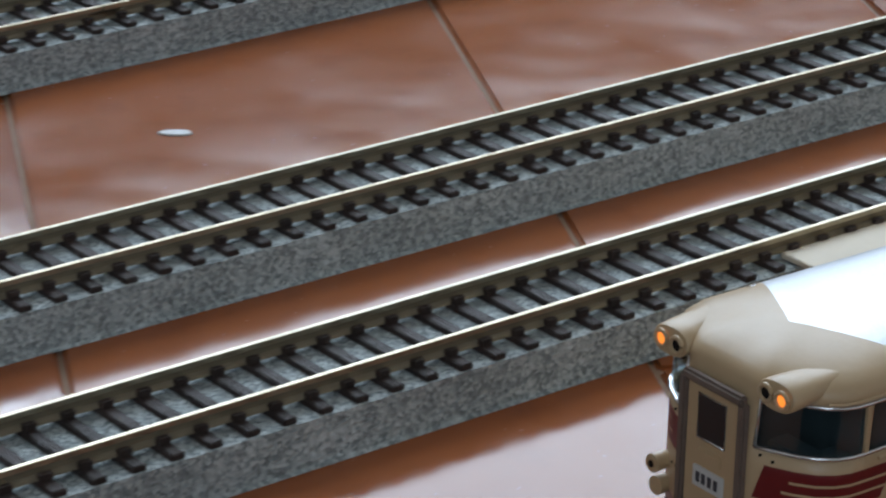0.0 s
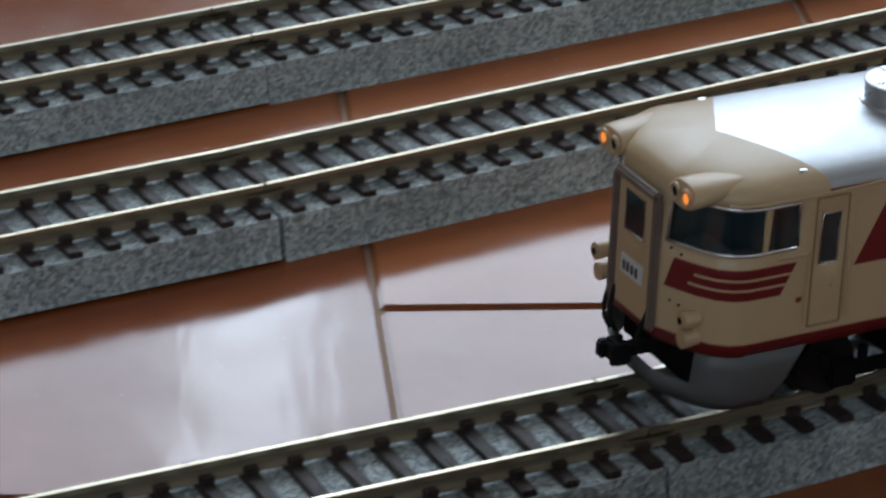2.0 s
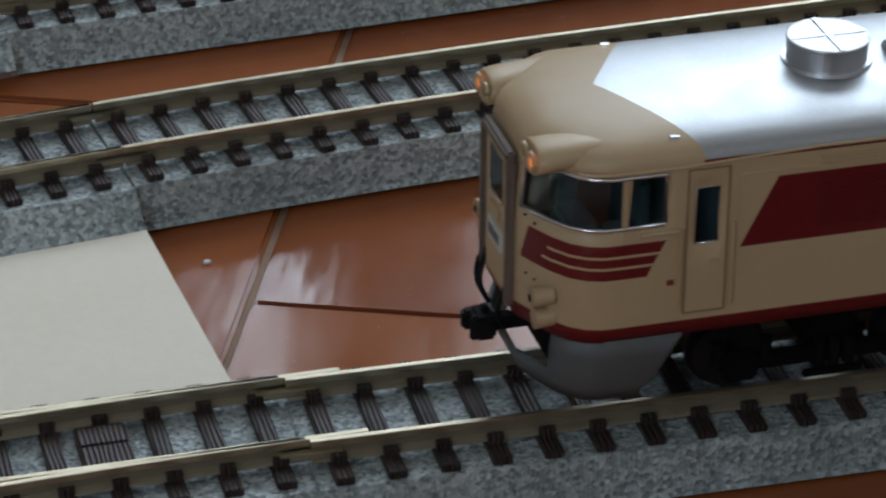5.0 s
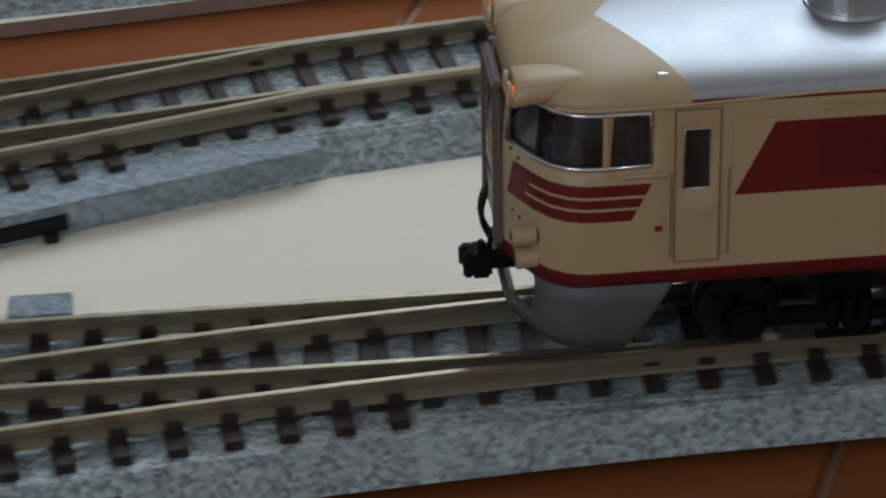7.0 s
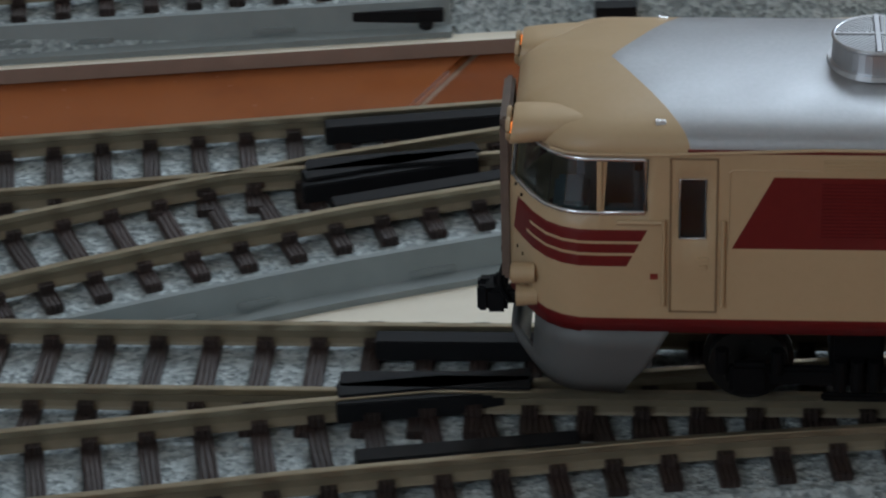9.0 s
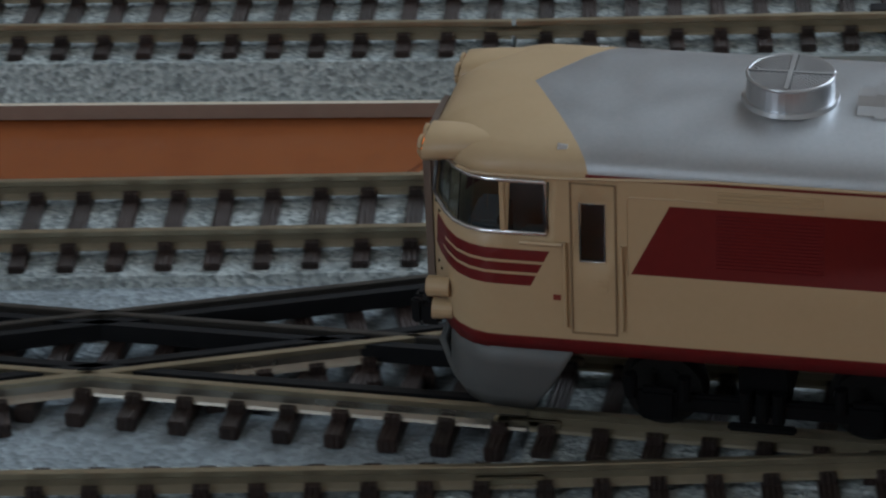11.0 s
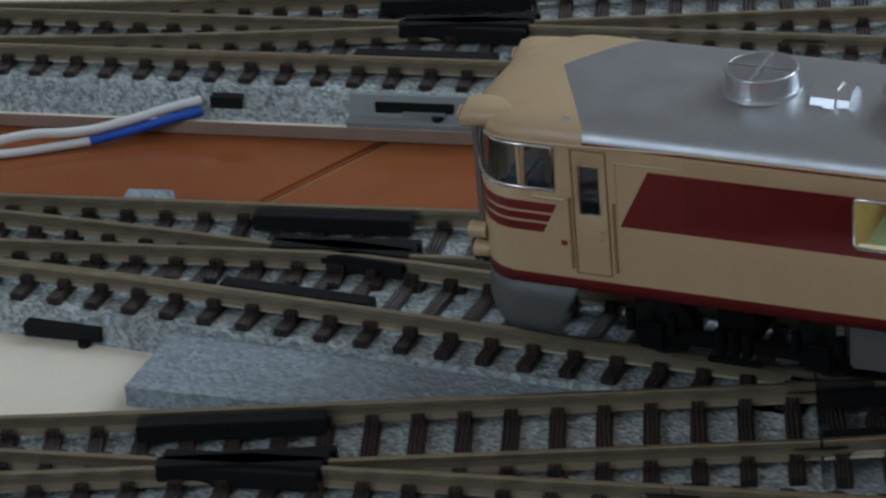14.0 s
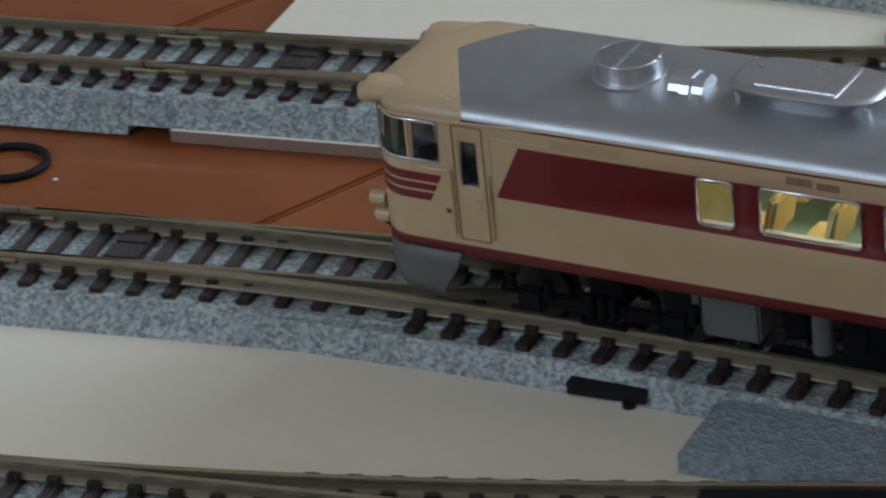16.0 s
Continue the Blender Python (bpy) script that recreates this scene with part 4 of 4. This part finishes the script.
def bogie_mesh():
    bm = bmesh.new()
    for s in (-1, 1):
        add_box(bm, Vector((-17, s * 13.4 - 0.8, 4.6)) * MM, Vector((17, s * 13.4 + 0.8, 7.2)) * MM, 0.0004)
        for u in (-14, 14):
            add_box(bm, Vector((u - 2.6, s * 14.0 - 1.0, 3.4)) * MM, Vector((u + 2.6, s * 14.0 + 1.0, 8.2)) * MM, 0.0006)
            for d in (-3.6, 3.6):
                add_cyl(bm, Vector((u + d, s * 14.2, 8.4)) * MM, 0.9 * MM, 0.9 * MM, 3.4 * MM, 10)
        for d in (-2.2, 0, 2.2):
            add_cyl(bm, Vector((d, s * 14.4, 6.6)) * MM, 0.9 * MM, 0.9 * MM, 4.4 * MM, 10)
        add_box(bm, Vector((-4.6, s * 14.3 - 0.5, 2.6)) * MM, Vector((4.6, s * 14.3 + 0.5, 3.8)) * MM, 0.0003)
    add_box(bm, Vector((-3.5, -12.5, 5.5)) * MM, Vector((3.5, 12.5, 12.5)) * MM, 0.0005)
    return bm


def wheel_mesh():
    bm = bmesh.new()
    turn = Matrix.Rotation(radians(90), 4, "X")
    for s in (-1, 1):
        add_cyl(bm, Vector((0, s * 8.7, 0)) * MM, 5.25 * MM, 5.25 * MM, 2.2 * MM, 28, turn)
        add_cyl(bm, Vector((0, s * 7.4, 0)) * MM, 6.0 * MM, 6.0 * MM, 0.6 * MM, 28, turn)
        for k in range(6):
            a = k * math.tau / 6
            add_cyl(bm, Vector((3.2 * math.cos(a), s * 9.9, 3.2 * math.sin(a))) * MM, 0.5 * MM, 0.5 * MM, 0.5 * MM, 8, turn)
    add_cyl(bm, (0, 0, 0), 1.0 * MM, 1.0 * MM, 22 * MM, 10, turn)
    return bm


WHEELS = []
BLACKWHEEL = plain("wheel_metal", (0.02, 0.019, 0.018), 0.45, 0.5, 0.2)
GLASSDARK = plain("dark_glazing", (0.02, 0.03, 0.035), 0.08)
DOOR_SHADE = plain("door_edge_shade", (0.27, 0.18, 0.10), 0.6, vary=0.2)
plain_red = plain("red_plate", (0.22, 0.03, 0.02), 0.5)
plain_brown = plain("weathered_frame", (0.17, 0.125, 0.10), 0.6, vary=0.3)


def build_roof(car):
    # round ventilator with a ribbed grille
    c = Vector((47.6, -0.6, 45.5))
    bm = add_cyl(bmesh.new(), (c + Vector((0, 0, 0.2))) * MM, 6.5 * MM, 6.3 * MM, 0.6 * MM, 40)
    add_cyl(bm, (c + Vector((0, 0, 1.75))) * MM, 5.8 * MM, 5.7 * MM, 3.1 * MM, 40)
    vent = part("roof_ventilator", bm, SILVER, car, "round silver roof ventilator with a ribbed grille")
    rim = [Vector((c.x + 5.6 * math.cos(a), c.y + 5.6 * math.sin(a), c.z + 3.45)) * MM for a in [math.tau * i / 40 for i in range(41)]]
    part("rim", add_tube(bmesh.new(), rim, 0.0003, 6), SILVER, vent, smooth=True)
    bm = bmesh.new()
    for sx in (-1, 1):
        for sy in (-1, 1):
            # slanting ribs of one quadrant
            for i in range(-6, 7):
                a, b = Vector((0.45 + max(0, i) * 0.72, 0.45 + max(0, -i) * 0.72)), Vector((1, 1)).normalized()
                k = 0.0
                while (a + b * k).length < 5.35 and k < 6:
                    k += 0.1
                if k < 0.4:
                    continue
                mid = a + b * k / 2
                m = Matrix.Translation(Vector((c.x + sx * mid.x, c.y + sy * mid.y, c.z + 3.5)) * MM) @ Matrix.Rotation(math.atan2(sy, sx), 4, "Z")
                add_box(bm, Vector((-k / 2, -0.16, -0.2)) * MM, Vector((k / 2, 0.16, 0.2)) * MM, 0, 0, m)
    part("grille", bm, SILVER, vent)
    bm = bmesh.new()
    add_box(bm, Vector((c.x - 5.5, c.y - 0.22, c.z + 3.3)) * MM, Vector((c.x + 5.5, c.y + 0.22, c.z + 3.8)) * MM)
    add_box(bm, Vector((c.x - 0.3, c.y - 5.5, c.z + 3.3)) * MM, Vector((c.x + 0.3, c.y + 5.5, c.z + 3.9)) * MM)
    part("grille_cross", bm, SILVER, vent)
    # small faceted ventilator
    bm = bmesh.new()
    prof = [(-4.4, 0.0), (-3.4, 1.6), (-1.8, 2.9), (1.8, 2.9), (3.4, 1.6), (4.4, 0.0)]
    for a, b, k in ((-3.2, -0.9, 0.72), (-0.9, 0.9, 0.86), (0.9, 3.2, 0.72)):
        r0 = [bm.verts.new(Vector((59.8 + a, -1.5 + y * k, 45.35 + z * k)) * MM) for y, z in prof]
        r1 = [bm.verts.new(Vector((59.8 + b, -1.5 + y * k, 45.35 + z * k)) * MM) for y, z in prof]
        for i in range(5):
            bm.faces.new((r0[i], r0[i + 1], r1[i + 1], r1[i]))
        bm.faces.new(r0)
        bm.faces.new(list(reversed(r1)))
    bmesh.ops.recalc_face_normals(bm, faces=bm.faces)
    part("roof_cowl", bm, SILVER, car, "small faceted silver roof cowl")
    # long units with flared, rounded tops
    for u in (81.5, 125.0, 168.0, 208.0):
        bm = bmesh.new()
        rings = []
        for z, l, w in ((44.8, 8.0, 5.0), (47.0, 9.2, 5.6), (48.3, 12.8, 7.0), (48.9, 13.6, 7.4), (49.3, 13.2, 7.0), (49.5, 12.2, 6.2)):
            pts = []
            for i in range(36):
                a = math.tau * i / 36
                ca, sa = math.cos(a), math.sin(a)
                pts.append(bm.verts.new(Vector((u + l * math.copysign(abs(ca) ** 0.6, ca), -0.8 + w * math.copysign(abs(sa) ** 0.6, sa), z)) * MM))
            rings.append(pts)
        for r, q in zip(rings, rings[1:]):
            for i in range(36):
                bm.faces.new((r[i], r[(i + 1) % 36], q[(i + 1) % 36], q[i]))
        bm.faces.new(rings[-1])
        bm.faces.new(list(reversed(rings[0])))
        bmesh.ops.recalc_face_normals(bm, faces=bm.faces)
        un = part("roof_unit", bm, SILVER, car, "silver roof cooling unit with a flared rim", smooth=True)
        un.data.set_sharp_from_angle(angle=radians(50))
        part("unit_seam", add_box(bmesh.new(), Vector((u + 6.4, -6.6, 49.4)) * MM, Vector((u + 6.8, 5, 49.75)) * MM), CHROME, un)
        part("unit_seam", add_box(bmesh.new(), Vector((u - 8, -5.8, 49.4)) * MM, Vector((u + 6.4, -5.5, 49.7)) * MM), CHROME, un)
        for s in (-1, 1):
            part("lifting_lug", add_cyl(bmesh.new(), Vector((u + 11.5 * s, -5.0, 46.2)) * MM, 0.7 * MM, 0.5 * MM, 2.2 * MM, 10), CHROME, un)


# ---------------------------------------------------------------- small things round the track
def tube_thing(name, pts, r, mat, parent=None, label="", n=24):
    fine = []
    p = [Vector(q) for q in pts]
    for i in range(len(p) - 1):
        a, b, c, d = p[max(i - 1, 0)], p[i], p[i + 1], p[min(i + 2, len(p) - 1)]
        for k in range(n):
            t = k / n
            fine.append(0.5 * (2 * b + (c - a) * t + (2 * a - 5 * b + 4 * c - d) * t * t + (3 * b - a - 3 * c + d) * t ** 3))
    fine.append(p[-1])
    return link(name, add_tube(bmesh.new(), fine, r, 10), mat, parent, label, smooth=True)


def build_clutter():
    feeder = tagged(new("feeder_cable"), "white and blue feeder wires with a black plug on the floor", "cable")
    feeder.location = (0.0, 0.003, 0.0)
    tube_thing("wire", [(-0.1862, 0.0672, 0.0062), (-0.1915, 0.0640, 0.0055), (-0.1975, 0.0598, 0.0044), (-0.2040, 0.0555, 0.0034), (-0.2095, 0.0523, 0.0034), (-0.2150, 0.0495, 0.0038), (-0.2205, 0.0462, 0.0034), (-0.2255, 0.0432, 0.0024)], 0.00095, WHITE, feeder, "white insulated wire")
    tube_thing("wire", [(-0.1855, 0.0658, 0.0046), (-0.1915, 0.0622, 0.0036), (-0.1985, 0.0578, 0.0022), (-0.2050, 0.0540, 0.0012)], 0.00095, BLUE, feeder, "blue insulated wire")
    tube_thing("wire", [(-0.2050, 0.0540, 0.0012), (-0.2115, 0.0500, 0.0010), (-0.2185, 0.0455, 0.0010), (-0.2250, 0.0415, 0.0018)], 0.0009, WHITE, feeder, "pale insulated wire")
    bm = add_box(bmesh.new(), (-0.0072, -0.0032, 0), (0.0072, 0.0032, 0.0044), 0.0006)
    for k in (-1, 1):
        add_box(bm, (-0.004, 0.0012 * k - 0.0006, 0.0042), (0.003, 0.0012 * k + 0.0006, 0.0048), 0.0001)
    plug = part("plug", bm, BLACK, feeder, "black plastic plug")
    plug.matrix_local = Matrix.Translation((-0.2315, 0.0412, 0.0001)) @ Matrix.Rotation(radians(10), 4, "Z")
    # loop of black cable
    pts = [(-0.3330 + 0.0085 * math.cos(a), 0.0286 + 0.0075 * math.sin(a), 0.0009) for a in [math.tau * i / 30 + 0.4 for i in range(31)]]
    tagged(link("cable_loop", add_tube(bmesh.new(), pts, 0.0009, 8), BLACK, smooth=True), "loop of thin black cable on the tiles", "cable")
    # black box in front of the track
    ob = tagged(new("controller_box"), "flat black plastic controller box beside the track", "controller")
    part("case", add_box(bmesh.new(), (-0.075, -0.05, 0), (0.075, 0.05, 0.030), 0.0025), BOX, ob)
    part("face_panel", add_box(bmesh.new(), (-0.054, -0.045, 0.0297), (0.068, 0.033, 0.0306), 0.0003), BLACK, ob, "darker raised face panel")
    ob.matrix_world = Matrix.Translation((0.468, -0.1235, 0)) @ Matrix.Rotation(radians(-30.7), 4, "Z")
    # pale card platform beside the middle track
    pl = tagged(new("card_platform"), "cream card platform beside the middle track", "platform")
    pl.matrix_world = Matrix.Translation((0.645, 0.1194, 0)) @ Matrix.Rotation(math.atan(0.0814), 4, "Z")
    part("top_card", add_box(bmesh.new(), (0, -0.050, 0.0086), (0.155, -0.0102, 0.0098), 0.0002), BOARD, pl)
    part("support", add_box(bmesh.new(), (0.003, -0.048, 0), (0.152, -0.0176, 0.0086)), BOARD_EDGE, pl)
    # cable slots and tabs of the ballast beds
    # solid black blocks paint the shade inside the slot recesses
    for x, y, ang, w, z in ((0.1988, 0.0466, 18, 0.0148, 0.0052), (0.206, -0.0298, 8, 0.0150, 0.0044), (-0.168, -0.0187, 5, 0.0148, 0.0046), (-0.1808, 0.0704, 9, 0.0066, 0.0060), (0.145, 0.1222, 7, 0.0155, 0.0060), (0.1822, 0.1240, 5, 0.0070, 0.0060), (-0.1424, 0.0766, 9, 0.0160, 0.0060)):
        bm = add_box(bmesh.new(), (-w / 2, -0.0002, -0.0011), (w / 2, 0.0030, 0.0013), 0.0001)
        if w > 0.012:
            add_cyl(bm, (w * 0.30, -0.0006, -0.0014), 0.0012, 0.0012, 0.0012, 12)
        ob = tagged(link("cable_slot", bm, BLACK), "black block painting the shaded recess of a cable slot", "cable slot", "ballast cable slots")
        ob.matrix_world = Matrix.Translation((x, y, z)) @ Matrix.Rotation(radians(ang), 4, "Z")
    for x, y, ang in ((0.202, 0.030, 0), (0.186, 0.1045, 10), (-0.178, 0.0362, 10)):
        ob = tagged(link("track_tab", add_box(bmesh.new(), (-0.0046, -0.006, -0.0035), (0.0046, 0.0005, 0.0), 0.0003), BALLAST_FLAT), "small grey tab on the edge of the ballast", "track tab", "ballast tabs")
        ob.matrix_world = Matrix.Translation((x, y - 0.003, ZR - 0.0068)) @ Matrix.Rotation(radians(ang), 4, "Z")
    # dark cover plates between the rails at the turnout ends
    for x, y, ang in ((0.307, 0.0, 0), (0.2962, 0.0915, 7), (-0.2753, -0.0080, 10), (-0.2885, 0.0760, 9)):
        bm = add_box(bmesh.new(), (-0.0036, -0.0062, -0.0022), (0.0036, 0.0062, 0.0), 0.0002)
        for k in (-1, 1):
            add_box(bm, (-0.0034, k * 0.0030 - 0.0022, -0.0001), (0.0034, k * 0.0030 + 0.0022, 0.0003), 0.0001)
        ob = tagged(link("cover_plate", bm, TIE), "dark ribbed cover plate between turnout rails", "cover plate", "turnout cover plates")
        ob.matrix_world = Matrix.Translation((x, y, ZR - 0.0026)) @ Matrix.Rotation(radians(ang), 4, "Z")
    # paint spots
    for x, y, r, sx in ((0.5913, 0.2449, 0.0016, 2.4), (-0.3192, 0.0260, 0.0006, 1.0), (0.3345, 0.0665, 0.0006, 1.0)):
        bm = bmesh.new()
        add_cyl(bm, (0, 0, 0), r, r * 0.9, 0.0003, 18)
        for v in bm.verts:
            v.co.x *= sx * (1 + 0.2 * noise.noise(v.co * 900))
        ob = tagged(link("paint_spot", bm, SIGN), "dried white paint spot on a tile", "paint spot", "paint spots")
        ob.matrix_world = Matrix.Translation((x, y, 0.0003)) @ Matrix.Rotation(radians(-30), 4, "Z")


build_clutter()
railcar = build_car()


def nose_x(t):
    """Place of the nose along the track, smooth between the rows."""
    ts = [r[0] for r in TRAIN]
    xs = [r[1] for r in TRAIN]
    i = max(0, min(len(ts) - 2, sum(1 for q in ts if q <= t) - 1))
    k = (t - ts[i]) / (ts[i + 1] - ts[i])
    return xs[i] + (xs[i + 1] - xs[i]) * k


def motions():
    walk(railcar, [(t, pose(x, y, ZR, 0, 0, h)) for t, x, y, h in TRAIN])
    start = nose_x(0.0)
    for wheel, u in WHEELS:
        rows = []
        for i in range(161):
            t = i / 10
            rows.append((t, pose(u * MM, 0, 5.25 * MM, 0, -math.degrees((start - nose_x(t)) / (5.25 * MM)), 0)))
        walk(wheel, rows)


motions()
